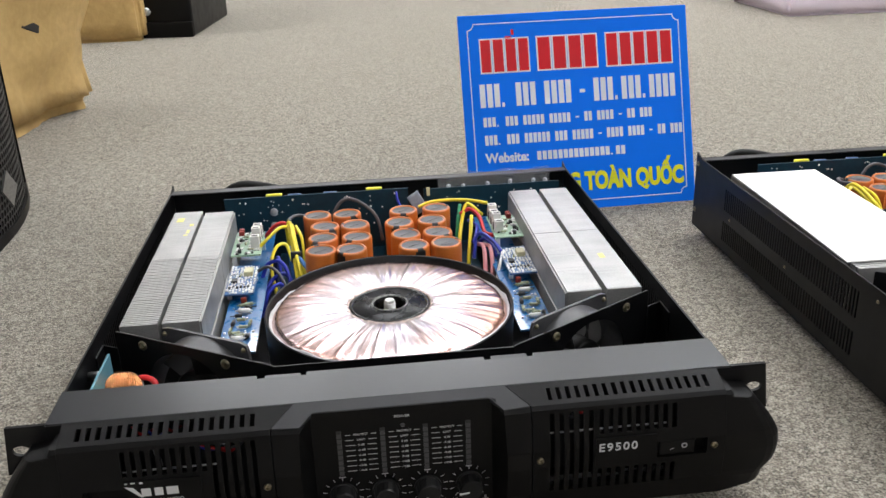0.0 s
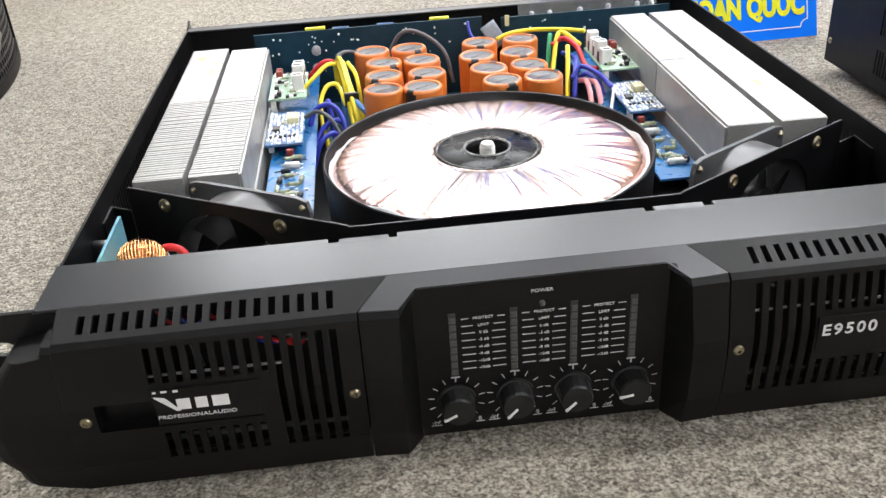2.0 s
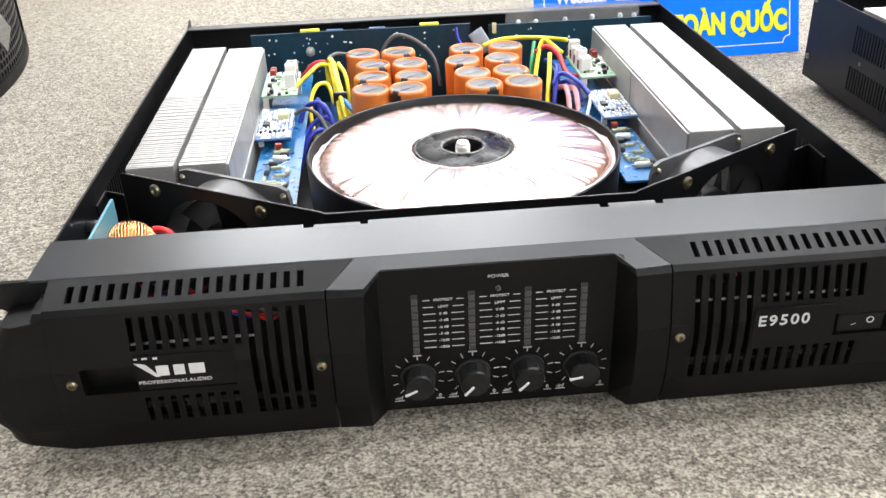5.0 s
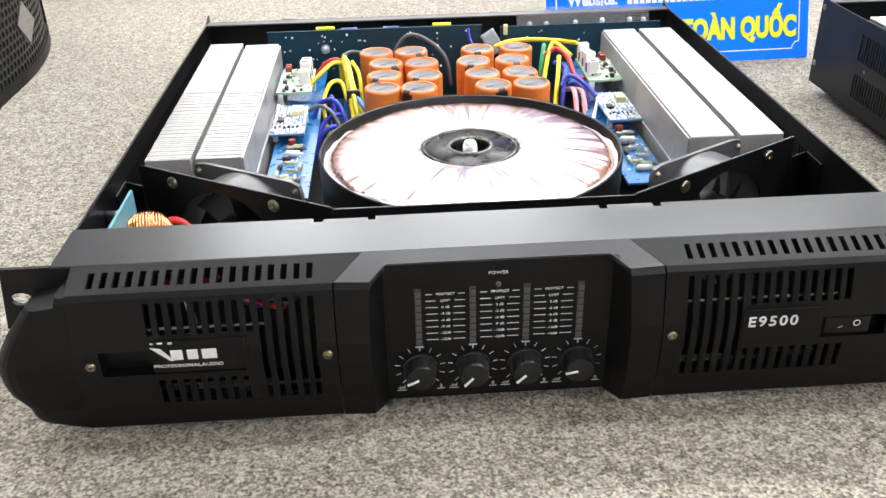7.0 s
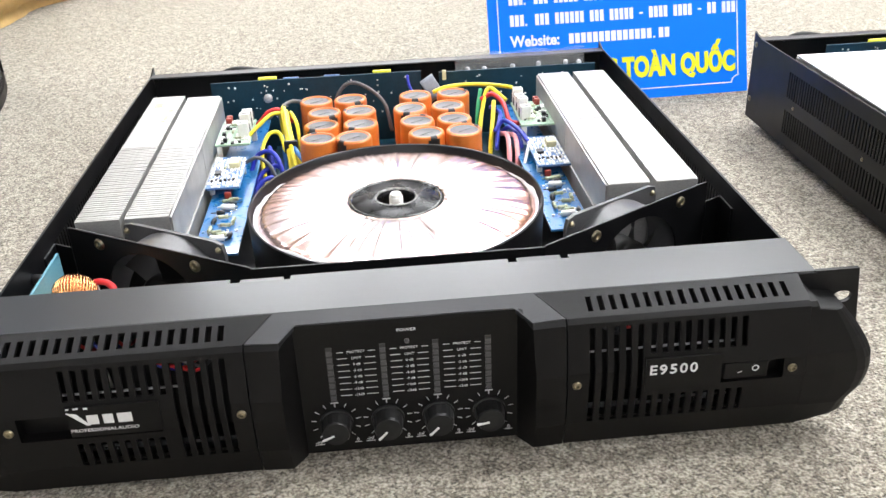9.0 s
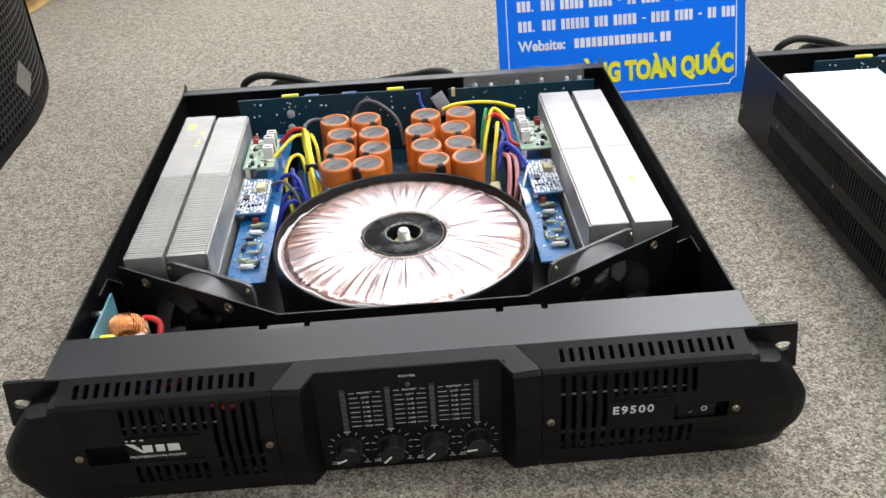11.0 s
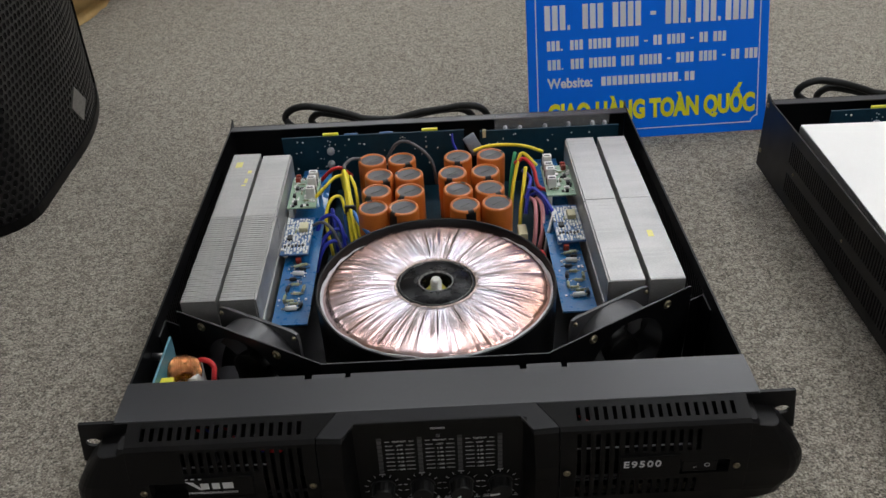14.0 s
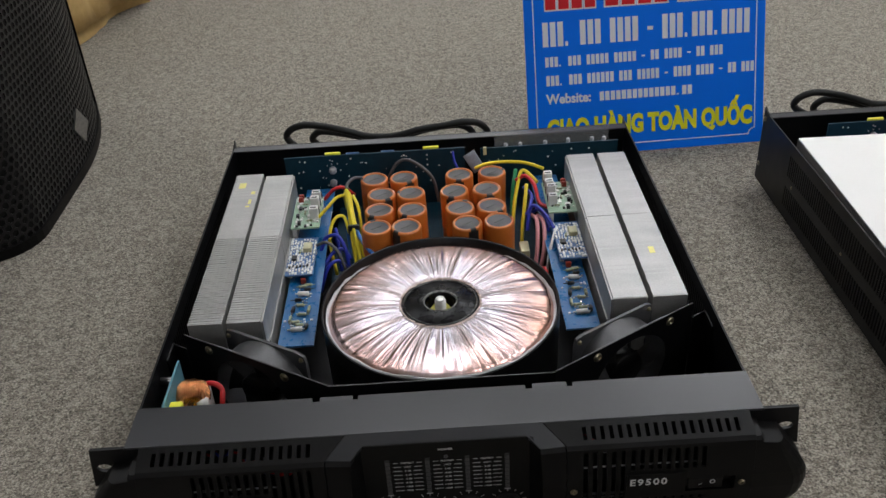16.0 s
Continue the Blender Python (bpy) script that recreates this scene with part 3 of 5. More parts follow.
def wing(sgn):
    if sgn < 0:
        bevel = [(-0.1950 + 0.00609 * i - 0.0015, -0.1950 + 0.00609 * i + 0.0015) for i in range(18)]
        top = [(-0.1685 + 0.0059 * i - 0.0015, -0.1685 + 0.0059 * i + 0.0015) for i in range(9)]
        low = [(-0.1668 + 0.0058 * i - 0.0015, -0.1668 + 0.0058 * i + 0.0015) for i in range(8)]
        tall = [(-0.1152 + 0.0060 * i - 0.0015, -0.1152 + 0.0060 * i + 0.0015) for i in range(5)]
        pocket = (-0.1940, -0.1250, 0.0450, 0.0590)
        lo, hi = -OUTER, -INNER
    else:
        bevel = [(0.0935 + 0.0060 * i - 0.0014, 0.0935 + 0.0060 * i + 0.0014) for i in range(18)]
        tall = [(0.0930 + 0.00625 * i - 0.0015, 0.0930 + 0.00625 * i + 0.0015) for i in range(5)]
        top = [(0.1248 + 0.0059 * i - 0.0015, 0.1248 + 0.0059 * i + 0.0015) for i in range(9)]
        low = [(0.1240 + 0.0060 * i - 0.0014, 0.1240 + 0.0060 * i + 0.0014) for i in range(9)]
        pocket = (0.1610, 0.1940, 0.0455, 0.0575)
        lo, hi = INNER, OUTER
    ps = (s_at(pocket[3]), s_at(pocket[2]))
    us = edges_of(lo, hi, bevel + top + low + tall + [pocket[:2]])
    vs = edges_of(0, CUM[-1], [BEVEL_ROW, ROW_TOP, ROW_LOW, ps, (CUM[1], CUM[2]), (CUM[3], CUM[4]), (CUM[5], CUM[5])])

    def hole(u, v):
        def hit(spans, row):
            return row[0] < v < row[1] and any(a < u < b for a, b in spans)
        return (hit(bevel, BEVEL_ROW) or hit(top, ROW_TOP) or hit(low, ROW_LOW) or hit(tall, ROW_TALL)
                or (ps[0] < v < ps[1] and pocket[0] < u < pocket[1]))
    vv, ff = sheet(us, vs, hole, lambda u, s: (u, *on_profile(s)), lambda u, s: (u, *on_profile(s, 0.0022)))
    w = child("front_wing", mesh_of("front_wing", vv, ff, M["plastic"]), amp, "black moulded grille half of the front panel")
    # corner of the bevel beside the centre
    yb, zb = on_profile(CUM[1])
    tri = [(sgn * 0.0805, 0.0, 0.0936), (sgn * 0.0670, 0.0, 0.0936), (sgn * 0.0805, yb, zb),
           (sgn * 0.0805, 0.0, 0.0915), (sgn * 0.0670, 0.0, 0.0915), (sgn * 0.0805, yb + 0.001, zb - 0.0022)]
    child("bevel_corner", mesh_of("bevel_corner", tri, [(0, 1, 2), (3, 5, 4), (0, 3, 4, 1), (1, 4, 5, 2), (2, 5, 3, 0)], M["plastic"]), w)
    # recessed pocket
    px0, px1, pz0, pz1 = pocket
    d = 0.0075
    yf = face_y((pz0 + pz1) / 2)
    part("pocket", boxes((px0 - 0.001, px1 + 0.001, yf + d, yf + d + 0.001, pz0 - 0.001, pz1 + 0.001),
                         (px0 - 0.001, px0 - 0.0001, yf + 0.0024, yf + d, pz0, pz1), (px1 + 0.0001, px1 + 0.001, yf + 0.0024, yf + d, pz0, pz1),
                         (px0, px1, yf + 0.0024, yf + d, pz1 + 0.0001, pz1 + 0.001), (px0, px1, yf + 0.0024, yf + d, pz0 - 0.001, pz0 - 0.0001)), M["gloss"], w)
    # rounded outer end
    outline = [(0.2062, 0.0872), (0.2105, 0.0868), (0.2125, 0.0830), (0.2255, 0.0815), (0.2315, 0.0745), (0.2380, 0.0660), (0.2430, 0.0580), (0.2460, 0.0520), (0.2472, 0.0450), (0.2466, 0.0385),
               (0.2450, 0.0330), (0.2410, 0.0285), (0.2378, 0.0245), (0.2370, 0.0190), (0.2358, 0.0160), (0.2325, 0.0136), (0.2270, 0.0124), (0.2215, 0.0108), (0.2110, 0.0088), (0.2062, 0.0085)]
    rim = sorted({z: x for x, z in outline[1:-1]}.items())

    def reach(z):
        for (za, xa), (zb_, xb) in zip(rim, rim[1:]):
            if za <= z <= zb_:
                return xa + (xb - xa) * (z - za) / (zb_ - za)
        return rim[0][1] if z < rim[0][0] else rim[-1][1]

    def cap(u, z):
        x = 0.2061 + u * (reach(z) - 0.2061)
        k = u ** 9
        return (sgn * x, face_y(min(z, 0.0873)) * (1 - k) - 0.014 * k, z)
    zs = sorted({z for x, z in outline[1:-1]} | {0.0085 + 0.004 * i for i in range(20) if 0.0085 + 0.004 * i < 0.0868})
    vv, ff = sheet([0, 0.4, 0.7, 0.82, 0.89, 0.94, 0.975, 1], zs, lambda a, b: False, cap, lambda u, z: (sgn * (0.2061 + u * (reach(z) - 0.2061)), 0.0002, z))
    child("end_cap", mesh_of("end_cap", vv, ff, M["plastic"]), w)
    # rack ear behind it
    lo_x, hi_x = sorted((sgn * 0.2045, sgn * 0.2164))
    part("ear_root", boxes((lo_x, hi_x, 0.0004, 0.0040, 0.060, 0.0924)), M["black"], w)
    if sgn > 0:
        vv, ff = holed_plate(0.2165, 0.2415, 0.060, 0.0935, 0.2332, 0.0766, 0.0054, 0.0036, 0.0025)
    else:
        vv, ff = holed_plate(-0.2415, -0.2165, 0.060, 0.0935, -0.2332, 0.0766, 0.0054, 0.0036, 0.0025)
    child("rack_ear", mesh_of("rack_ear", [(x + (sgn * (0.12 * (0.0935 - z) - 0.0015) if abs(x) > 0.2410 else 0), y + 0.0006, z) for x, y, z in vv], ff, M["black"]), amp, "black steel rack ear with an oval slot")
    for sx in (0.085, 0.1985):
        z = 0.0515
        child("screw", SCREW, w, "zinc cross-head screw", pose(sgn * sx, face_y(z) - 0.0001, z, 90, 0, 0) @ Matrix.Diagonal((0.82, 0.82, 1, 1)))
    return w


left_wing, right_wing = wing(-1), wing(1)

# centre of the front panel
yb, zb = on_profile(CUM[1])
DISP_Y = -0.0085
slope = lambda y: 0.0939 + (0.0936 - zb) / -yb * min(0.0, y)
trim = bmesh.new()
top_pts = [(x, y, slope(y)) for x, y in ((-0.0662, 0.0003), (0.0662, 0.0003), (0.0798, yb), (0.0630, yb - 0.001), (0.0550, -0.0078),
                                         (-0.0550, -0.0078), (-0.0630, yb - 0.001), (-0.0798, yb))]
vs_ = [trim.verts.new(p) for p in top_pts]
lo_ = [trim.verts.new((p[0], p[1] + 0.0003, p[2] - 0.0025)) for p in top_pts]
for idx in ((0, 1, 4, 5), (1, 2, 3, 4), (0, 5, 6, 7)):
    trim.faces.new([vs_[i] for i in idx])
    trim.faces.new([lo_[i] for i in idx][::-1])
for i in range(8):
    k = (i + 1) % 8
    trim.faces.new((vs_[i], lo_[i], lo_[k], vs_[k]))
centre = part("centre_trim", trim, M["strip"], amp, "dark grey top trim round the display")
for sgn in (-1, 1):
    rows = [PROFILE[1], PROFILE[2], PROFILE[3], PROFILE[4], PROFILE[5], PROFILE[6]]
    vv, ff = [], []
    for y, z in rows:
        xi = 0.0630 if z > 0.08 else 0.0640
        vv += [(sgn * 0.0798, y, z - 0.0004), (sgn * xi, y - 0.001, z - 0.0004), (sgn * 0.0568, DISP_Y, z + (0.0035 if z > 0.08 else 0)),
               (sgn * 0.0568, DISP_Y + 0.004, z + (0.003 if z > 0.08 else 0)), (sgn * 0.0798, y + 0.0025, z - 0.0006)]
    for i in range(len(rows) - 1):
        for a in range(5):
            b = (a + 1) % 5
            ff.append((i * 5 + a, i * 5 + b, (i + 1) * 5 + b, (i + 1) * 5 + a))
    ff += [(0, 1, 2, 3, 4), tuple(25 + i for i in range(5))]
    child("cheek", mesh_of("cheek", vv, ff, M["plastic"]), amp, "black slanted cheek beside the display")
display = part("display_panel", boxes((-0.0568, 0.0568, DISP_Y, DISP_Y + 0.003, 0.0095, 0.0905)), M["gloss"], amp, "black control panel with white scales")
INK_Y = DISP_Y - 0.0002
METERS = (-0.0400, -0.0127, 0.0144, 0.0415)
for mx in METERS:
    strip = part("meter_strip", boxes((mx - 0.0016, mx + 0.0016, DISP_Y - 0.0004, DISP_Y, 0.0425, 0.0765)), M["meter"], display, "smoked level meter strip")
    bm = boxes((-0.0013, 0.0013, -0.0003, 0.0, -0.0014, 0.0014), bevel=0.0002)
    seg = finish(bm, "segment", M["segment"])
    for i in range(8):
        child("segment", seg, strip, m=pose(mx, DISP_Y - 0.0004, 0.0450 + i * 0.0040))
    part("meter_foot", boxes((mx - 0.0021, mx + 0.0021, INK_Y, INK_Y + 0.0002, 0.0414, 0.0421), (mx - 0.0003, mx + 0.0003, INK_Y, INK_Y + 0.0002, 0.0392, 0.0414)), M["greyink"], display)
SCALE = ("PROTECT", "LIMIT", "0 dB", "-3 dB", "-6 dB", "-9 dB", "-12dB", "-15dB")
for a, b in zip(METERS, METERS[1:]):
    cx, hw = (a + b) / 2, 0.0098
    for i, word in enumerate(SCALE):
        z = 0.0730 - i * 0.00385
        tw = 0.0064 if i == 0 else 0.0046 if i == 1 else 0.0038
        part("scale_line", boxes((cx - hw, cx - tw, INK_Y, INK_Y + 0.0002, z - 0.00012, z + 0.00012), (cx + tw, cx + hw, INK_Y, INK_Y + 0.0002, z - 0.00012, z + 0.00012)), M["ink"], display)
        words("scale_word", word, 0.0019, M["ink"], display, facing(cx, INK_Y, z), widen=1.12)
words("power_word", "POWER", 0.0024, M["ink"], display, facing(0.0, INK_Y, 0.0838), widen=1.2)
pv, pf = lathe([(0.0013, 0), (0.0013, 0.0008), (0.0008, 0.0012)], 12)
child("indicator", mesh_of("indicator", pv, pf, M["segment"], True), display, "unlit power lamp", pose(0.0, DISP_Y, 0.0772, 90))

kv, kf = [], []
prof = [(0.0088, 0.0), (0.0088, 0.0014), (0.0080, 0.0018), (0.0075, 0.0092), (0.0068, 0.0104), (0.0040, 0.0107)]
SEG = 36
for j, (r, z) in enumerate(prof):
    for i in range(SEG):
        a = 2 * math.pi * i / SEG
        rr = r * (1 - 0.018 * (i % 2)) if 2 <= j <= 3 else r
        kv.append((rr * math.cos(a), rr * math.sin(a), z))
for j in range(len(prof) - 1):
    for i in range(SEG):
        k = (i + 1) % SEG
        kf.append((j * SEG + i, j * SEG + k, (j + 1) * SEG + k, (j + 1) * SEG + i))
kf.append(tuple((len(prof) - 1) * SEG + i for i in range(SEG)))
kf.append(tuple(range(SEG)))
KNOB = mesh_of("knob", kv, kf, M["rubber"])
POINTER = finish(boxes((0.0012, 0.0078, -0.0006, 0.0006, 0.0100, 0.0111), bevel=0.0002), "pointer", M["ink"])
for mx, ang in zip(METERS, (205, 228, 225, 190)):
    kz = 0.0290
    knob = child("knob", KNOB, display, "black ribbed volume knob with a white pointer", pose(mx, DISP_Y, kz, 90))
    child("pointer", POINTER, knob, "white pointer line", pose(0, 0, 0, 0, 0, ang))
    bm = bmesh.new()
    for i in range(11):
        a = radians(225 - 27 * i)
        if i == 5:
            continue
        box(bm, 0.0105, 0.0132, -0.00013, 0.00013, 0, 0.0002, m=Matrix.Rotation(a, 4, "Z"))
    part("dial_marks", bm, M["ink"], display, m=pose(mx, DISP_Y, kz, 90))
    words("dial_word", "-inf", 0.0030, M["ink"], display, facing(mx - 0.0102, INK_Y, 0.0165))
    words("dial_word", "0", 0.0030, M["ink"], display, facing(mx + 0.0105, INK_Y, 0.0165))
    part("dial_rule", boxes((mx - 0.0125, mx - 0.0075, INK_Y, INK_Y + 0.0002, 0.0147, 0.0150), (mx + 0.0085, mx + 0.0125, INK_Y, INK_Y + 0.0002, 0.0147, 0.0150)), M["ink"], display)

# maker's emblem in plain shapes on an added backing, model number, mains switch
YL = face_y(0.055) - 0.0006
plate = part("emblem_backing", boxes((-0.1690, -0.1240, YL, YL + 0.0012, 0.0462, 0.0640)), M["plastic"], left_wing, "black backing added behind the silver-white emblem")
for x0, x1 in ((-0.1596, -0.1540), (-0.1518, -0.1468), (-0.1448, -0.1378)):
    part("emblem_bar", boxes((x0, x1, YL - 0.0002, YL, 0.0535, 0.0590)), M["ink"], plate)
for (xa, za), (xb, zb2) in (((-0.1690, 0.0612), (-0.1600, 0.0530)),):
    vv, ff = prism([(xa, za), (xa + 0.0050, za - 0.0010), (xb + 0.0015, zb2), (xb - 0.0002, zb2)], lambda x: YL - 0.0002, YL)
    child("emblem_stroke", mesh_of("emblem_stroke", vv, ff, M["ink"]), plate)
for x0, x1, z0, z1 in ((-0.1685, -0.1670, 0.0630, 0.0638), (-0.1650, -0.1625, 0.0630, 0.0639), (-0.1600, -0.1580, 0.0627, 0.0638)):
    part("emblem_dot", boxes((x0, x1, YL - 0.0002, YL, z0, z1)), M["ink"], plate)
words("caption", "PROFESSIONALAUDIO", 0.0026, M["ink"], plate, facing(-0.1520, YL - 0.0001, 0.0500), widen=1.28)
YR = face_y(0.057) - 0.0006
model_plate = part("model_plate", boxes((0.1206, 0.1600, YR, YR + 0.0012, 0.0440, 0.0638)), M["plastic"], right_wing, "gloss black plate with a white model number")
words("model_number", "E9500", 0.0082, M["ink"], model_plate, facing(0.1350, YR - 0.0001, 0.0570), extrude=0.0002, widen=1.06, bold=0.00010, space=1.22)
switch = part("rocker_switch", boxes((0.1625, 0.1862, YR + 0.0012, YR + 0.0068, 0.0463, 0.0567), bevel=0.0009), M["gloss"], right_wing, "black mains rocker switch")
words("switch_mark", "O", 0.0052, M["ink"], switch, facing(0.1790, YR + 0.0010, 0.0525))
words("switch_mark", "–", 0.0048, M["ink"], switch, pose(0.1708, YR + 0.0010, 0.0510, 90, -20, 0))

# fan bracket across the front of the inside
edge_mat = mat("cut_steel_edge", (0.10, 0.10, 0.10), 0.45, 0.6, (0.03, 0.03, 0.03), 300, grain=900)
bracket = part("bracket_front", boxes((-0.0825, 0.0825, 0.0506, 0.0518, 0.012, 0.0925)), M["black"], amp, "black sheet bracket before the toroid")
part("cut_edge", boxes((-0.0825, 0.0825, 0.0508, 0.0516, 0.09255, 0.0929)), edge_mat, bracket, "bare cut edge")


FAN_Z = 0.0513


def fan_unit(sgn):
    a, b = Vector((sgn * 0.0826, 0.0508, 0)), Vector((sgn * 0.2015, 0.1215, 0))
    d = (b - a).normalized()
    if sgn > 0:
        ang = math.degrees(math.atan2(d.y, d.x))
        m = pose(a.x, a.y, 0, 0, 0, ang)
    else:
        ang = math.degrees(math.atan2(-d.y, -d.x))
        m = pose(b.x, b.y, 0, 0, 0, ang)
    L = (b - a).length
    mid = 0.0765 if sgn > 0 else L - 0.0765
    vv, ff = holed_plate(0, L, 0.012, 0.0932, mid, FAN_Z, 0.0372, 0.0352, 0.0012)
    plate = child("fan_bracket", mesh_of("fan_bracket", vv, ff, M["black"]), amp, "slanted black sheet bracket holding the fan", m)
    part("cut_edge", boxes((0.001, L - 0.001, 0.0002, 0.0010, 0.09325, 0.0936)), edge_mat, plate, "bare cut edge")
    for q in (-0.0368, 0.0368):
        child("screw", SCREW, plate, "brass-coloured fan screw", pose(mid + q, 0, 0.0868, 90, 0, 0) @ Matrix.Diagonal((1.25, 1.25, 1.3, 1)))
    # two square flanges with rounded corners
    vv, ff, seg = [], [], 64
    for y in (0.0, 0.0026):
        for inner in (True, False):
            for i in range(seg):
                an = 2 * math.pi * i / seg
                cc, ss = math.cos(an), math.sin(an)
                r = 0.0378 if inner else 0.0397 / (abs(cc) ** 16 + abs(ss) ** 16) ** (1 / 16)
                vv.append((mid + r * cc, y, FAN_Z + r * ss))
    for i in range(seg):
        k = (i + 1) % seg
        ff += [(i, k, seg + k, seg + i), (2 * seg + i, 3 * seg + i, 3 * seg + k, 2 * seg + k), (i, 2 * seg + i, 2 * seg + k, k), (seg + i, seg + k, 3 * seg + k, 3 * seg + i)]
    fan = child("fan", mesh_of("fan", [(x, y + 0.0014, z) for x, y, z in vv], ff, M["fan"]), amp, "black square cooling fan", m)
    flange = child("fan_flange", mesh_of("fan_flange", [(x, y + 0.0222, z) for x, y, z in vv], ff, M["fan"]), fan)
    for q in (-0.0357, 0.0357):
        tv, tf = lathe([(0.0021, 0.0), (0.0019, 0.0008), (0.0008, 0.0022), (0.0003, 0.0023)], 12)
        child("screw_tip", mesh_of("screw_tip", tv, tf, M["steel"], True), flange, "bright screw tip", pose(mid + q, 0.0221, FAN_Z + 0.0345, 90))
    # round duct between the flanges
    vv, ff = [], []
    for y in (0.0040, 0.0222):
        for r in (0.0374, 0.0391):
            vv += [(mid + r * math.cos(2 * math.pi * i / 48), y, FAN_Z + r * math.sin(2 * math.pi * i / 48)) for i in range(48)]
    for i in range(48):
        k = (i + 1) % 48
        ff += [(i, k, 96 + k, 96 + i), (48 + i, 144 + i, 144 + k, 48 + k)]
    child("fan_duct", mesh_of("fan_duct", vv, ff, M["fan"], True), fan)
    hv, hf = lathe([(0.0165, 0.0), (0.0165, 0.014), (0.0150, 0.0155)], 24)
    hub = child("fan_hub", mesh_of("fan_hub", hv, hf, M["plastic"], True), fan, m=pose(mid, 0.020, FAN_Z, 90))
    blade = []
    bf = []
    for i in range(6):
        r = 0.016 + 0.0034 * i
        for s in range(5):
            an = radians(-16 + 8 * s + i * 2.5)
            blade.append((r * math.cos(an), r * math.sin(an), 0.002 + 0.0028 * s))
    for i in range(5):
        for s in range(4):
            bf.append((i * 5 + s, i * 5 + s + 1, (i + 1) * 5 + s + 1, (i + 1) * 5 + s))
    n = len(blade)
    blade += [(x, y, z + 0.0012) for x, y, z in blade]
    bf += [tuple(q + n for q in fc[::-1]) for fc in bf]
    BL = mesh_of("fan_blade", blade, bf, M["plastic"], True)
    for i in range(7):
        child("fan_blade", BL, hub, m=pose(0, 0, 0, 0, 0, i * 360 / 7 + 12))
    return fan


fan_unit(-1)
fan_unit(1)
for sgn in (-1, 1):
    # lower end of the bracket, folded forward along the side wall
    plan = [(0.2018, 0.1217), (0.2144, 0.1290), (0.2144, 0.1070), (0.2132, 0.1070), (0.2132, 0.1269), (0.2018, 0.1204)]
    tv = [(sgn * x, y, z) for z in (0.0122, 0.0800) for x, y in plan]
    tf = [(i, (i + 1) % 6, 6 + (i + 1) % 6, 6 + i) for i in range(6)] + [(6, 7, 10, 11), (7, 8, 9, 10), (0, 5, 4, 1), (1, 4, 3, 2)]
    child("bracket_tab", mesh_of("bracket_tab", tv, tf, M["black"]), amp, "folded end of the bracket fixed to the side")
    part("cut_edge", boxes((min(sgn * 0.2134, sgn * 0.2142), max(sgn * 0.2134, sgn * 0.2142), 0.1072, 0.1268, 0.0801, 0.0804)), edge_mat, amp, "bare cut edge")

# toroidal transformer
TC = (0.0020, 0.1640)
cup_v, cup_f = lathe([(0.0985, 0.0), (0.0998, 0.0655), (0.0992, 0.0668), (0.0978, 0.0660), (0.0973, 0.050), (0.0970, 0.002)], 96, close=False)
toroid = child("transformer_cup", mesh_of("transformer_cup", cup_v, cup_f, M["black"], True), amp, "round black cup of the toroidal transformer", pose(TC[0], TC[1], 0.0125))
part("cup_floor", boxes((-0.06, 0.06, -0.06, 0.06, 0.0, 0.002)), M["black"], toroid)
nr, na = 26, 420
vv, ff = [], []
for i in range(na):
    a = 2 * math.pi * i / na
    ca, sa = math.cos(a), math.sin(a)
    w1 = noise.noise((ca * 13, sa * 13, 0.3))
    w2 = noise.noise((ca * 34, sa * 34, 1.7))
    w3 = noise.noise((ca * 5, sa * 5, 4.1))
    for j in range(nr):
        t = j / (nr - 1)
        r = 0.0300 + (0.0955 - 0.0300) * t + 0.0008 * w3
        dome = 0.0640 + 0.0035 * (1 - (2 * t - 0.75) ** 2) - 0.0050 * max(0, (t - 0.90) / 0.10) ** 2 - 0.004 * max(0, (0.10 - t) / 0.10) ** 2
        wr = noise.noise((ca * 22, sa * 22, t * 1.1 + 7))
        z = dome + (0.0013 * w1 + 0.0008 * w2 + 0.0009 * wr) * (0.35 + 0.65 * math.sin(math.pi * min(1, t * 1.05)))
        vv.append((r * ca, r * sa, z))
for i in range(na):
    k = (i + 1) % na
    for j in range(nr - 1):
        ff.append((i * nr + j, k * nr + j, k * nr + j + 1, i * nr + j + 1))
child("winding", mesh_of("winding", vv, ff, M["coil"], True), toroid, "copper winding wrapped in shiny clear film")
vv, ff = lathe([(0.0930, 0.0440), (0.0940, 0.0572), (0.0952, 0.0612), (0.0966, 0.0618), (0.0969, 0.0600), (0.0968, 0.0440)], 160, close=False)
vv = [(x, y, z + 0.0022 * noise.noise((x * 70, y * 70, 0)) - 0.055 * y) for x, y, z in vv]
child("film_edge", mesh_of("film_edge", vv, ff, mat("white_insulating_film", (0.70, 0.70, 0.72), 0.4, 0, (0.50, 0.48, 0.50), 120, coat=0.3), True), toroid, "whitish edge of the insulating film")
hv, hf = lathe([(0.0335, 0.058), (0.0335, 0.0645), (0.0325, 0.0655), (0.0172, 0.0658), (0.0150, 0.0668), (0.0132, 0.0662), (0.0124, 0.0620), (0.0120, 0.052), (0.0, 0.051)], 64, close=False)
child("hub", mesh_of("hub", hv, hf, mat("glossy_resin", (0.006, 0.006, 0.007), 0.28, 0, None, 60, grain=160, bump=0.2, bump_dist=0.0006, spec=0.15), True), toroid, "glossy black resin hub")
vv, ff = [], []
CN = 240
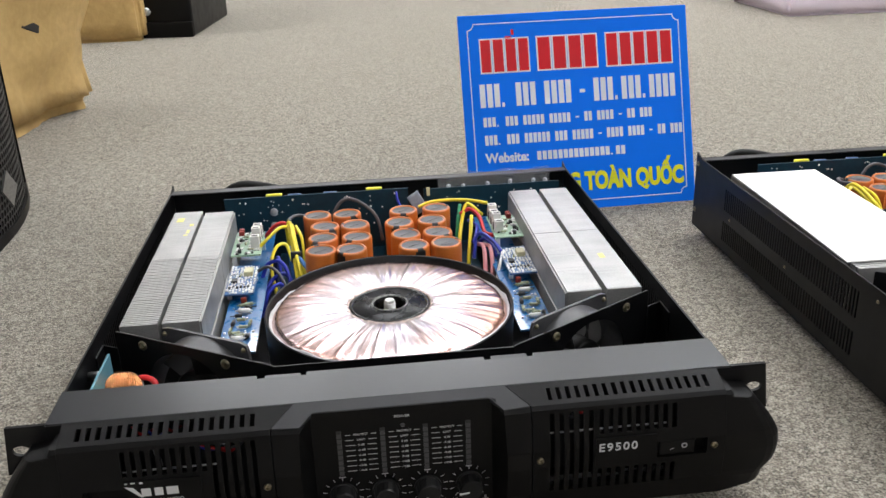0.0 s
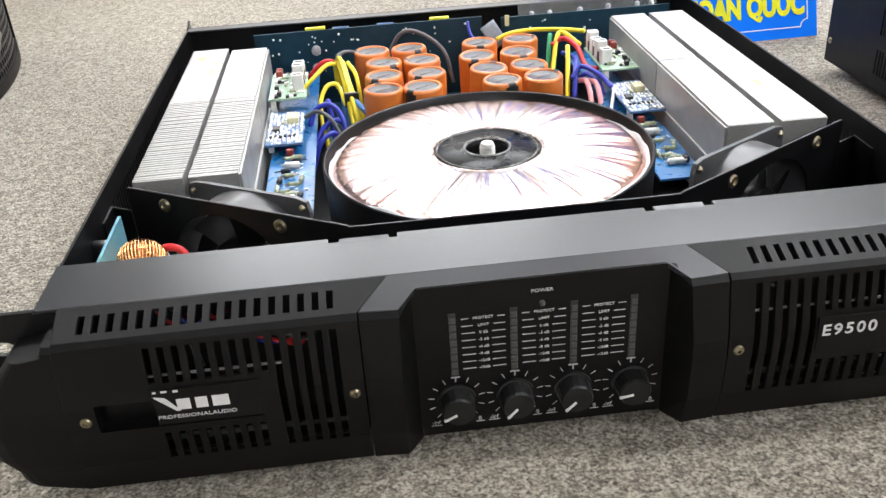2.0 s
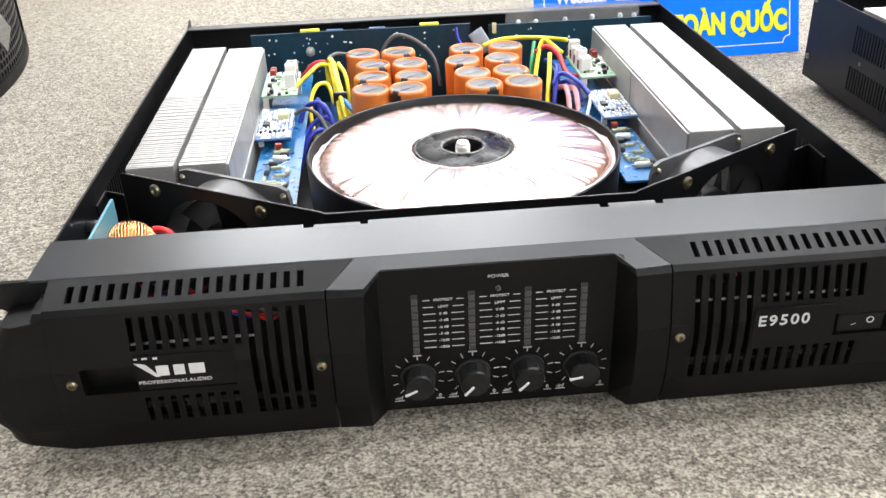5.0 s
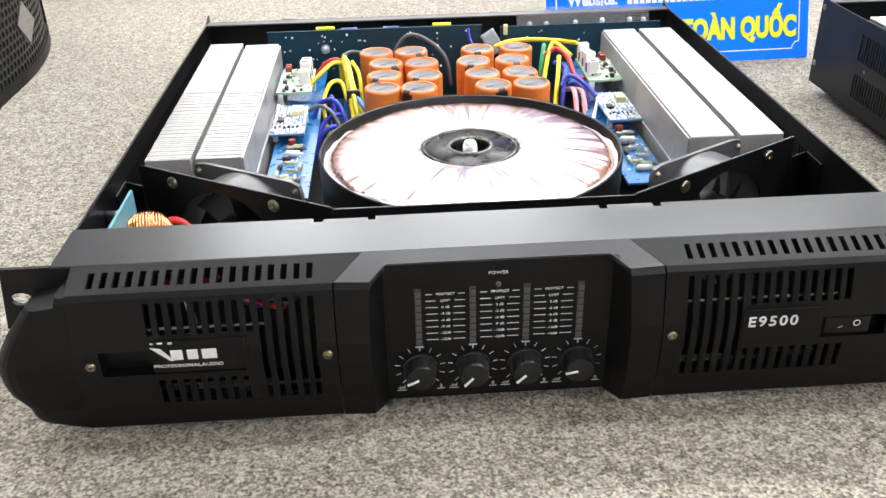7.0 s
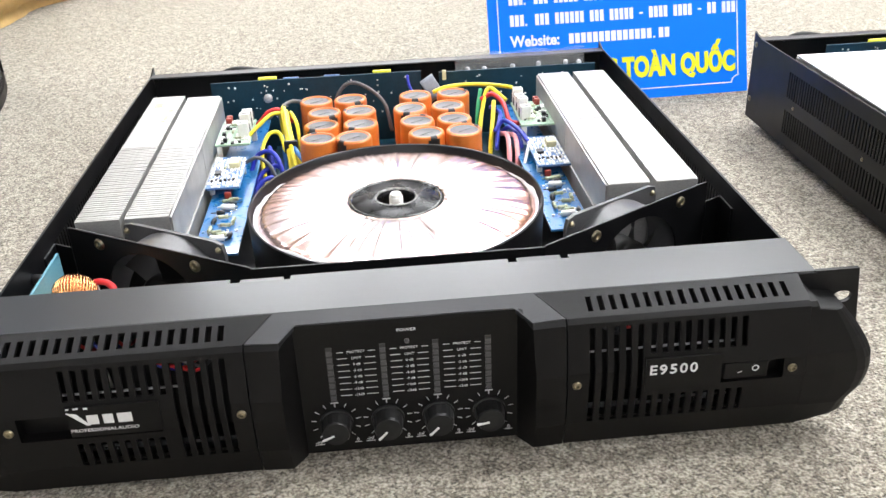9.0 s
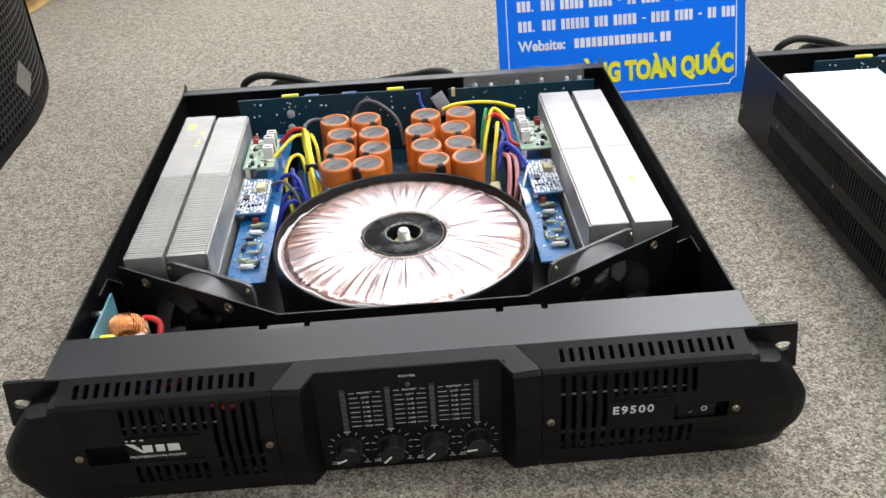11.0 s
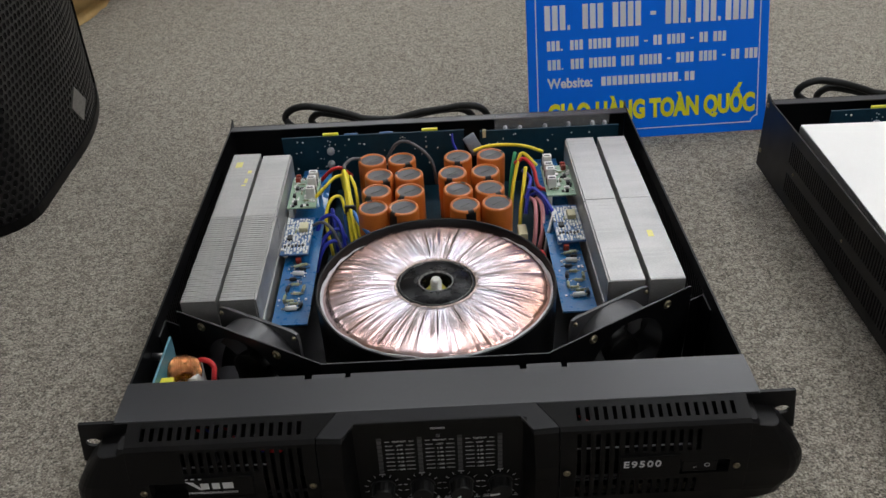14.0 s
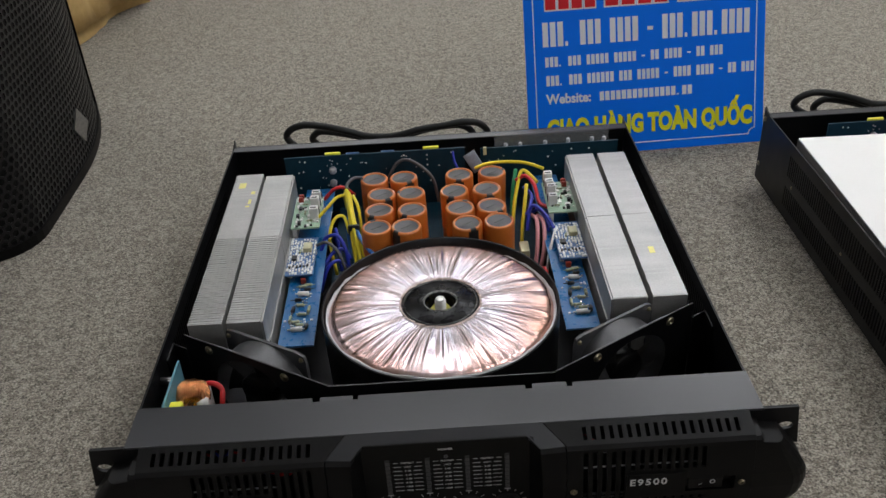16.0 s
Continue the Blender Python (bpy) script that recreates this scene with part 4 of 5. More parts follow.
for i in range(CN):
    a = 2 * math.pi * i / CN
    k = noise.noise((math.cos(a) * 26, math.sin(a) * 26, 2.2))
    for j in range(7):
        b = math.pi * j / 6
        q = noise.noise((math.cos(a) * 40, math.sin(a) * 40, j * 0.5))
        r = 0.0338 + (0.0018 + 0.0008 * k) * math.cos(b) + 0.0004 * q
        vv.append((r * math.cos(a), r * math.sin(a), 0.0642 + (0.0022 + 0.0006 * k) * math.sin(b) + 0.0005 * q))
for i in range(CN):
    k = (i + 1) % CN
    for j in range(6):
        ff.append((i * 7 + j, k * 7 + j, k * 7 + j + 1, i * 7 + j + 1))
rv, rf = lathe([(0.0318, 0.0653), (0.0312, 0.0663), (0.0303, 0.0663), (0.0297, 0.0654)], 64, close=False)
child("resin_bead", mesh_of("resin_bead", [(x, y, z + 0.0006 * noise.noise((x * 120, y * 120, 3))) for x, y, z in rv], rf, mat("wet_resin_bead", (0.012, 0.012, 0.012), 0.08, 0, None, 200, spec=0.6), True), toroid, "glossy bead of resin round the hub")
child("film_collar", mesh_of("film_collar", vv, ff, mat("gathered_film", (0.55, 0.46, 0.42), 0.16, 0.95, (0.16, 0.11, 0.09), 420, grain=1500, bump=0.3), True), toroid, "shiny film gathered round the hub")
vv, ff = lathe([(0.0148, 0.0664), (0.0145, 0.0674), (0.0136, 0.0674), (0.0131, 0.0662)], 64, close=False)
child("hub_rim", mesh_of("hub_rim", [(x * (1 + 0.02 * noise.noise((x * 150, y * 150, 0))), y, z) for x, y, z in vv], ff, mat("wet_resin_rim", (0.06, 0.06, 0.06), 0.10, 0, (0.22, 0.22, 0.21), 260, grain=400, bump=0.8, bump_dist=0.001), True), toroid, "glossy moulded rim of the hub hole")
wv, wf = lathe([(0.0105, 0.0512), (0.0105, 0.0572), (0.0040, 0.0575)], 6)
child("washer", mesh_of("washer", wv, wf, mat("brass_washer", (0.72, 0.64, 0.12), 0.4, 0.3)), toroid, "yellow washer")
prof = [(0.0040, 0.0560)]
for i in range(8):
    prof += [(0.0048, 0.0572 + i * 0.0014), (0.0038, 0.0579 + i * 0.0014)]
prof += [(0.0042, 0.0684), (0.0036, 0.0696), (0.0018, 0.0700)]
bv, bf = lathe(prof, 20)
child("bolt", mesh_of("bolt", bv, bf, mat("zinc_bolt", (0.72, 0.71, 0.68), 0.35, 0.35, (0.50, 0.49, 0.46), 300, grain=2000)), toroid, "bright threaded bolt end")

# heat sinks
FIN = finish(boxes((-0.0140, 0.0140, -0.00115, 0.00115, 0.0, 0.0550)), "fin", M["alu"])
THIN_FIN = finish(boxes((-0.0140, 0.0140, -0.0010, 0.0010, 0.0, 0.0550)), "fin", M["alu"])


def heat_sink(cx, y0, y1):
    ob = part("heat_sink", boxes((cx - (0.0122 if cx < -0.17 else 0.0139), cx + 0.0139, y0 + 0.0004, y1 - 0.0004, 0.034, 0.0877 if cx < 0 and y0 < 0.2 else 0.08838)), M["alu"], amp, "bare aluminium finned heat sink")
    bare = cx < 0 and y0 < 0.2
    n = int((y1 - y0) / (0.0033 if bare else 0.0029))
    step = (y1 - y0 - 0.0018) / (n - 1)
    for i in range(n):
        child("fin", THIN_FIN if bare else FIN, ob, m=pose(cx + 0.00012 * math.sin(i * 5.3), y0 + 0.0009 + i * step, 0.0333 + 0.00012 * math.sin(i * 2.9 + cx * 90)))
    if abs(cx) < 0.17:
        q = cx + (0.0148 if cx < 0 else -0.0148)
        part("side_plate", boxes((q - 0.0006, q + 0.0006, y0, y1, 0.033, 0.0868)), M["alu"], ob)
    part("cover", boxes((cx - 0.0140, cx + 0.0140, y0 - 0.0012, y0, 0.033, 0.0880)), M["alu"], ob)
    return ob


for cx in (-0.1895, -0.1582, 0.1560, 0.1885):
    heat_sink(cx, 0.1410, 0.2672)
    heat_sink(cx, 0.2687, 0.3875 if cx == -0.1582 else 0.3930)
part("sink_bracket", boxes((-0.1425, -0.1413, 0.150, 0.392, 0.030, 0.0600)), M["alu"], amp, "aluminium angle along the heat sink")
part("sink_bracket", boxes((0.1395, 0.1407, 0.150, 0.392, 0.030, 0.0600)), M["alu"], amp, "aluminium angle along the heat sink")
for x, y, ww, hh in ((-0.194, 0.370, 0.007, 0.011), (-0.181, 0.354, 0.004, 0.006), (-0.182, 0.336, 0.003, 0.009), (-0.183, 0.327, 0.004, 0.003), (0.1885, 0.207, 0.005, 0.010)):
    part("glue_spot", boxes((x - ww / 2, x + ww / 2, y - hh / 2, y + hh / 2, 0.0880, 0.0886), bevel=0.0002), mat("yellow_smear", (0.80, 0.74, 0.20), 0.5, 0, (0.66, 0.62, 0.22), 200), amp, "pale yellow smear on the heat sink")

# circuit boards
for sgn in (-1, 1):
    lo, hi = sorted((sgn * 0.1368 if sgn < 0 else 0.1353, sgn * 0.1062))
    part("amplifier_board", boxes((lo, hi, 0.1480, 0.4156, 0.0520, 0.0536)), M["pcb"], amp, "long blue circuit board beside the toroid")
part("supply_board", boxes((-0.1045, 0.1045, 0.2689, 0.4240, 0.0220, 0.0236)), M["pcbdark"], amp, "dark blue power supply board under the capacitors")
rear_a = part("rear_board", boxes((-0.1580, 0.0370, 0.4250, 0.4267, 0.020, 0.0885)), M["pcbdark"], amp, "upright dark teal circuit board at the back")
rear_b = part("rear_board", boxes((0.0540, 0.2030, 0.4250, 0.4267, 0.020, 0.0860)), M["pcbdark"], amp, "upright dark teal circuit board at the back")
rng = random.Random(4)
bm = bmesh.new()
for i in range(46):
    x = rng.uniform(-0.153, 0.033)
    z = rng.choice((0.083, 0.078, 0.070, 0.062, 0.052)) + rng.uniform(-0.001, 0.001)
    bmesh.ops.create_icosphere(bm, subdivisions=1, radius=rng.uniform(0.0006, 0.0012), matrix=Matrix.Translation((x, 0.4248, z)))
tagged(part("solder_points", bm, M["white"], rear_a), kind="stuff")
for x, z in ((-0.107, 0.0719), (-0.108, 0.0562)):
    v, f = lathe([(0.0040, 0), (0.0040, 0.004), (0.0020, 0.006)], 16)
    child("lamp_cap", mesh_of("lamp_cap", v, f, M["film"], True), rear_a, "clear round component on the board", pose(x, 0.4250, z, 90))
bm = bmesh.new()
for i in range(14):
    x = rng.uniform(0.06, 0.198)
    bmesh.ops.create_icosphere(bm, subdivisions=1, radius=rng.uniform(0.0006, 0.0012), matrix=Matrix.Translation((x, 0.4248, rng.uniform(0.055, 0.082))))
tagged(part("solder_points", bm, M["white"], rear_b), kind="stuff")
for x in (-0.106, 0.0005):
    part("tape_tag", boxes((x - 0.0085, x + 0.0085, 0.4269, 0.4308, 0.0830, 0.0905), bevel=0.0008), M["tape"], amp, "yellow tape tag on the rear board")
for x0, x1 in ((-0.0915, -0.0770), (-0.0535, -0.0390)):
    part("tape_scrap", boxes((x0, x1, 0.4269, 0.4292, 0.0830, 0.0893), bevel=0.0006), M["pcbpale"], amp, "pale blue tape scrap on the rear board")
vv, ff = sheet([-0.007 + 0.002 * i for i in range(8)], [-0.011 + 0.0037 * i for i in range(7)], lambda a, b: False,
               lambda a, b: (a, 9 * a * a + 4 * b * b, b), lambda a, b: (a, 9 * a * a + 4 * b * b + 0.0006, b))
child("film_scrap", mesh_of("film_scrap", vv, ff, mat("cloudy_film", (0.34, 0.38, 0.44), 0.5, 0, (0.20, 0.23, 0.28), 150, spec=0.25), True), amp, "cloudy curled plastic scrap between the rear boards", pose(0.0465, 0.4200, 0.0730, -20, -32, 0))
clear = mat("clear_packing_film", (0.75, 0.78, 0.80), 0.15, 0, None, 60, 0.1, bump=0.3, spec=0.6)
clear.node_tree.nodes["Principled BSDF"].inputs["Alpha"].default_value = 0.10
vv, ff = sheet([0.070 + 0.004 * i for i in range(32)], [0.0, 0.005, 0.010, 0.016, 0.022], lambda a, b: False,
               lambda a, b: (a, 0.4292 + 0.0030 * noise.noise((a * 60, b * 80, 3)) + b * 0.2, 0.0780 + b + 0.002 * noise.noise((a * 45, 0, 6))),
               lambda a, b: (a, 0.4296 + 0.0030 * noise.noise((a * 60, b * 80, 3)) + b * 0.2, 0.0780 + b + 0.002 * noise.noise((a * 45, 0, 6))))
child("packing_film", mesh_of("packing_film", vv, ff, clear, True), amp, "strip of clear plastic film along the rear edge")
part("rear_tag", boxes((0.0570, 0.0605, 0.4229, 0.4249, 0.0790, 0.0880)), M["cream"], amp)
for x in (0.082, 0.098, 0.125, 0.150, 0.176, 0.189):
    v, f = lathe([(0.0022, 0), (0.0022, 0.007), (0.0012, 0.008)], 12)
    child("rear_stud", mesh_of("rear_stud", v, f, M["film"], True), rear_b, "clear threaded stud", pose(x, 0.4318, 0.0800 + 0.001 * math.sin(x * 300)))

# orange capacitors
CAPS = [(-0.0605, 0.385), (-0.0285, 0.384), (-0.0525, 0.351), (-0.0212, 0.351), (-0.0530, 0.319), (-0.0212, 0.3175), (-0.0562, 0.2880), (-0.0270, 0.2878),
        (0.0292, 0.384), (0.0622, 0.384), (0.0230, 0.351), (0.0555, 0.351), (0.0252, 0.3170), (0.0562, 0.3170), (0.0320, 0.2865), (0.0622, 0.2885)]
cv, cf = lathe([(0.0130, 0.0), (0.0132, 0.002), (0.0132, 0.0530), (0.0129, 0.0544), (0.0122, 0.0553), (0.0112, 0.0555), (0.0106, 0.0551), (0.0104, 0.0542)], 32, close=False)
CAN = mesh_of("capacitor", cv, cf, M["orange"], True)
tv, tf = lathe([(0.0106, 0.0), (0.0106, 0.0006), (0.0102, 0.0007), (0.0098, 0.0004), (0.0, 0.0004)], 32, close=False)
LID = mesh_of("capacitor_top", tv, tf, M["capgrey"], True)
SCORE = finish(boxes((-0.0055, 0.0055, -0.0004, 0.0004, 0.0002, 0.0006)), "score", M["chip"])
band = []
bfc = []
for i in range(9):
    a = radians(-20 + 5.0 * i)
    for z in (0.006, 0.0530):
        band.append((0.01335 * math.cos(a), 0.01335 * math.sin(a), z))
for i in range(8):
    bfc.append((2 * i, 2 * i + 2, 2 * i + 3, 2 * i + 1))
band += [(0.01325 * math.cos(radians(-20 + 5.0 * i)), 0.01325 * math.sin(radians(-20 + 5.0 * i)), z) for i in range(9) for z in (0.006, 0.0530)]
bfc += [tuple(q + 18 for q in fc[::-1]) for fc in bfc]
BAND = mesh_of("stripe", band, bfc, M["chip"], True)
lip = []
for i in range(7):
    a = radians(-12 + 4 * i)
    for r, z in ((0.01338, 0.0525), (0.0131, 0.0546), (0.0123, 0.0556), (0.0111, 0.0558), (0.0103, 0.0550)):
        lip.append((r * math.cos(a), r * math.sin(a), z))
lipf = [(i * 5 + j, i * 5 + 5 + j, i * 5 + 6 + j, i * 5 + 1 + j) for i in range(6) for j in range(4)]
LIPMARK = mesh_of("lip_mark", lip, lipf, M["chip"], True)
for i, (x, y) in enumerate(CAPS):
    turn = rng.uniform(225, 310) if i % 3 else rng.uniform(0, 200)
    ob = child("capacitor", CAN, amp, "large orange electrolytic capacitor with a grey top", pose(x, y, 0.0238, rng.uniform(-1.5, 1.5), rng.uniform(-1.5, 1.5), turn) @ Matrix.Diagonal((1.11, 1.11, 1, 1)))
    child("capacitor_top", LID, ob, "grey scored top", pose(0, 0, 0.0536))
    child("score", SCORE, ob, m=pose(0, 0, 0.0537, 0, 0, 35 - turn))
    child("stripe", BAND, ob, "black polarity stripe")
    child("lip_mark", LIPMARK, ob, "black mark over the lip")

# small boards standing over the long ones
RES = mesh_of("resistor", *lathe([(0.0004, -0.0060), (0.0004, -0.0036), (0.0014, -0.0034), (0.0016, -0.0025), (0.0013, -0.0015), (0.0013, 0.0015), (0.0016, 0.0025), (0.0014, 0.0034), (0.0004, 0.0036), (0.0004, 0.0060)], 12), M["resist"], True)
DIODE = mesh_of("diode", *lathe([(0.0004, -0.0070), (0.0004, -0.0030), (0.0017, -0.0028), (0.0017, 0.0028), (0.0004, 0.0030), (0.0004, 0.0070)], 12), M["chip"], True)
WHITE_RES = mesh_of("power_resistor", *lathe([(0.0006, -0.0075), (0.0006, -0.0050), (0.0022, -0.0048), (0.0022, 0.0048), (0.0006, 0.0050), (0.0006, 0.0075)], 12), M["white"], True)
DISC = finish(boxes((-0.0026, 0.0026, -0.0017, 0.0017, 0, 0.0060), bevel=0.0011), "film_capacitor", M["brown"])
for sgn in (-1, 1):
    # upper board with plugs
    cx = sgn * 0.1265
    up = part("driver_board", boxes((cx - 0.0140, cx + 0.0140, 0.3076, 0.3674, 0.0700, 0.0715)), M["pcbgreen"], amp, "pale green circuit board crowded with parts")
    bm = bmesh.new()
    for i in range(44):
        x, y = rng.uniform(cx - 0.0125, cx + 0.0125), rng.uniform(0.3092, 0.3653)
        s = rng.uniform(0.0007, 0.0016)
        box(bm, x - s, x + s, y - s * 1.5, y + s * 1.5, 0.0715, 0.0715 + rng.uniform(0.0007, 0.0016))
    tagged(part("component_cluster", bm, M["white"], up, "tiny pale surface-mount parts"), kind="stuff")
    bm = bmesh.new()
    for i in range(16):
        x, y = rng.uniform(cx - 0.0125, cx + 0.0125), rng.uniform(0.3092, 0.3653)
        s = rng.uniform(0.0007, 0.0014)
        box(bm, x - s, x + s, y - s, y + s, 0.0715, 0.0730)
    tagged(part("small_chips", bm, M["chip"], up), kind="stuff")
    px = sgn * 0.1185
    for k, y in enumerate((0.3275, 0.3433, 0.3590) if sgn < 0 else (0.3234, 0.3380, 0.3527, 0.3642)):
        top = 0.0835 + 0.0025 * (k % 2)
        plug = part("plug", boxes((px - 0.0042, px + 0.0042, y - 0.0046, y + 0.0028, 0.0715, top), (px - 0.0042, px + 0.0042, y + 0.0028, y + 0.0044, 0.0715, top - 0.0035), bevel=0.0006), M["white"], up, "white nylon plug")
        # dark bar on top stands for the shade in the plug's slot
        part("plug_slot_patch", boxes((px - 0.0028, px + 0.0028, y - 0.0030, y - 0.0014, top + 0.0001, top + 0.0005)), M["chip"], plug)
        part("plug_base", boxes((px - 0.0046, px + 0.0046, y + 0.0045, y + 0.0078, 0.0715, 0.0790), bevel=0.0004), M["chip"], plug, "black plug base")
    for k, (dx, y) in enumerate(((0.0060, 0.3139), (0.0085, 0.3275), (0.0070, 0.3412))):
        part("transistor", boxes((cx + sgn * dx - 0.0016, cx + sgn * dx + 0.0016, y - 0.0024, y + 0.0024, 0.0715, 0.0752), bevel=0.0005), M["chip"], up, "small black transistor")
    for dx, y, ang in ((-0.0040, 0.3181, 0), (0.0020, 0.3338, 90), (0.0030, 0.3506, 0)):
        child("resistor", RES, up, "", pose(cx + sgn * dx, y, 0.0732, 0, 90, ang) @ Matrix.Diagonal((0.7, 0.7, 0.7, 1)))
    for y in (0.3569, 0.3632):
        child("film_capacitor", DISC, up, "red-brown film capacitor", pose(sgn * 0.1345, y, 0.0715))
    for x, y in ((cx - 0.0110, 0.3108), (cx + 0.0110, 0.3632)):
        part("spacer", boxes((x - 0.002, x + 0.002, y - 0.002, y + 0.002, 0.0536, 0.0699)), M["white"], up)
    # lower board
    cx = sgn * 0.1270
    low = part("control_board", boxes((cx - 0.0128, cx + 0.0128, 0.2400, 0.3035, 0.0610, 0.0625)), M["pcbpale"], amp, "pale blue circuit board covered in tiny parts")
    bm = bmesh.new()
    for i in range(190):
        x, y = cx - 0.0112 + 0.0028 * (i % 9) + rng.uniform(-0.0005, 0.0005), 0.2425 + 0.0028 * (i // 9) + rng.uniform(-0.0006, 0.0006)
        if rng.random() < 0.22:
            continue
        s = rng.uniform(0.0005, 0.0011)
        box(bm, x - s, x + s, y - s * 1.6, y + s * 1.6, 0.0625, 0.0625 + rng.uniform(0.0005, 0.0012))
    tagged(part("component_cluster", bm, M["white"], low, "tiny pale surface-mount parts"), kind="stuff")
    for k in range(6):
        part("transistor", boxes((cx - 0.0105 + 0.0033 * k, cx - 0.0085 + 0.0033 * k, 0.2510 + 0.0012 * (k % 2), 0.2537 + 0.0012 * (k % 2), 0.0625, 0.0642), bevel=0.0003), M["chip"], low, "small black transistor")
    child("resistor", RES, low, "", pose(cx - 0.0020, 0.2772, 0.0640, 0, 90, 84) @ Matrix.Diagonal((0.7, 0.7, 0.7, 1)))
    part("chip", boxes((cx - 0.0090, cx - 0.0040, 0.2626, 0.2699, 0.0625, 0.0650), bevel=0.0003), M["chip"], low, "black chip")
    part("connector", boxes((cx + 0.0010, cx + 0.0090, 0.2762, 0.2877, 0.0625, 0.0675), bevel=0.0008), M["cream"], low, "cream plug socket")
    for x, y in ((cx - 0.0100, 0.2500), (cx + 0.0100, 0.2877)):
        part("spacer", boxes((x - 0.0018, x + 0.0018, y - 0.0018, y + 0.0018, 0.0536, 0.0609)), M["white"], low)
    # parts lying on the long board
    X = sgn * 0.1225
    for dx, y, me, ang, lab in ((0.004, 0.2332, RES, 0, ""), (-0.001, 0.2311, RES, 6, ""), (0.001, 0.2196, WHITE_RES, -4, "white power resistor"), (-0.003, 0.2107, DIODE, 5, ""),
                                (0.0, 0.2028, RES, 0, ""), (0.003, 0.1892, RES, -8, ""), (-0.002, 0.1787, RES, 4, ""), (0.002, 0.1745, RES, 0, ""), (0.004, 0.2259, DIODE, 10, ""), (-0.006, 0.1965, DIODE, 84, ""), (0.008, 0.1960, RES, 86, ""), (-0.007, 0.1829, RES, 88, ""), (0.0, 0.1682, WHITE_RES, 3, "white power resistor"), (0.008, 0.1714, DIODE, 80, "")):
        child(me.name, me, amp, lab, pose(X + dx, y, 0.0556, 0, 90, ang))
    child("film_capacitor", DISC, amp, "red-brown film capacitor", pose(X - 0.001, 0.2385, 0.0536))
    bm = bmesh.new()
    for i in range(26):
        x, y = X + rng.uniform(-0.012, 0.012), rng.uniform(0.1651, 0.2416)
        s = rng.uniform(0.0005, 0.0010)
        box(bm, x - s, x + s, y - s, y + s, 0.0536, 0.0546)
    tagged(part("solder_points", bm, M["solder"], amp), kind="stuff")

# filter board, choke and leads in the front corner
filt = part("filter_board", boxes((-0.2015, -0.2000, 0.0420, 0.0950, 0.014, 0.0895)), M["pcbteal"], amp, "small upright teal filter board")
RC, RT = 0.0066, 0.0056
vv, ff = [], []
for i in range(40):
    a = 2 * math.pi * i / 40
    for j in range(12):
        b = 2 * math.pi * j / 12
        r = RC + RT * math.cos(b)
        vv.append((r * math.cos(a), RT * 1.6 * math.sin(b), r * math.sin(a)))
for i in range(40):
    for j in range(12):
        k, l = (i + 1) % 40, (j + 1) % 12
        ff.append((i * 12 + j, k * 12 + j, k * 12 + l, i * 12 + l))
choke = child("choke", mesh_of("choke", vv, ff, M["copper"], True), filt, "copper-wound ring choke", pose(-0.1895, 0.0760, 0.0705, 20, 0, 8))
tv = []
tf = []
for i in range(28):
    a0 = radians(-20 + 220 * i / 27)
    c = Vector((math.cos(a0), 0, math.sin(a0)))
    base = len(tv)
    for j in range(14):
        b = 2 * math.pi * j / 14
        o = c * (RC + (RT + 0.0006) * math.cos(b)) + Vector((0, (RT * 1.6 + 0.0006) * math.sin(b), 0))
        nrm = (c * math.cos(b) + Vector((0, math.sin(b), 0))).normalized()
        tang = Vector((-c.z, 0, c.x))
        for q in range(5):
            e = 2 * math.pi * q / 5
            tv.append(o + (nrm * math.cos(e) + tang * math.sin(e)) * 0.0007)
    for j in range(14):
        l = (j + 1) % 14
        for q in range(5):
            p = (q + 1) % 5
            tf.append((base + j * 5 + q, base + l * 5 + q, base + l * 5 + p, base + j * 5 + p))
tagged(child("coil_wire", mesh_of("coil_wire", tv, tf, M["copper"], True), filt, "turns of copper wire", pose(-0.1895, 0.0760, 0.0705, 20, 0, 8)), kind="stuff")
part("filter_block", boxes((-0.1960, -0.1775, 0.0590, 0.0660, 0.0440, 0.0640), (-0.1850, -0.1770, 0.0640, 0.0860, 0.0500, 0.0735), bevel=0.003), M["white"], filt, "whitish plastic block")
part("filter_cap", boxes((-0.1995, -0.1900, 0.0440, 0.0560, 0.0560, 0.0835), bevel=0.001), M["tape"], filt, "yellow film capacitor")
tube("lead", [(-0.1840, 0.086, 0.068), (-0.1790, 0.085, 0.0735), (-0.1720, 0.083, 0.0735), (-0.1680, 0.080, 0.0700), (-0.1675, 0.073, 0.0650), (-0.1690, 0.064, 0.040)], 0.0021, M["red"], filt, "red lead")
for y in (0.052, 0.086):
    v, f = lathe([(0.0028, 0), (0.0028, 0.0128)], 12)
    child("standoff", mesh_of("standoff", v, f, M["solder"], True), filt, "metal standoff", pose(-0.2142, y, 0.078, 0, 90, 0))

# wiring
def lead(color, pts, r=0.0019, label=""):
    return tube("lead", pts, r * 0.88, M[color], amp, label or color.replace("lightblue", "light blue") + " insulated lead")


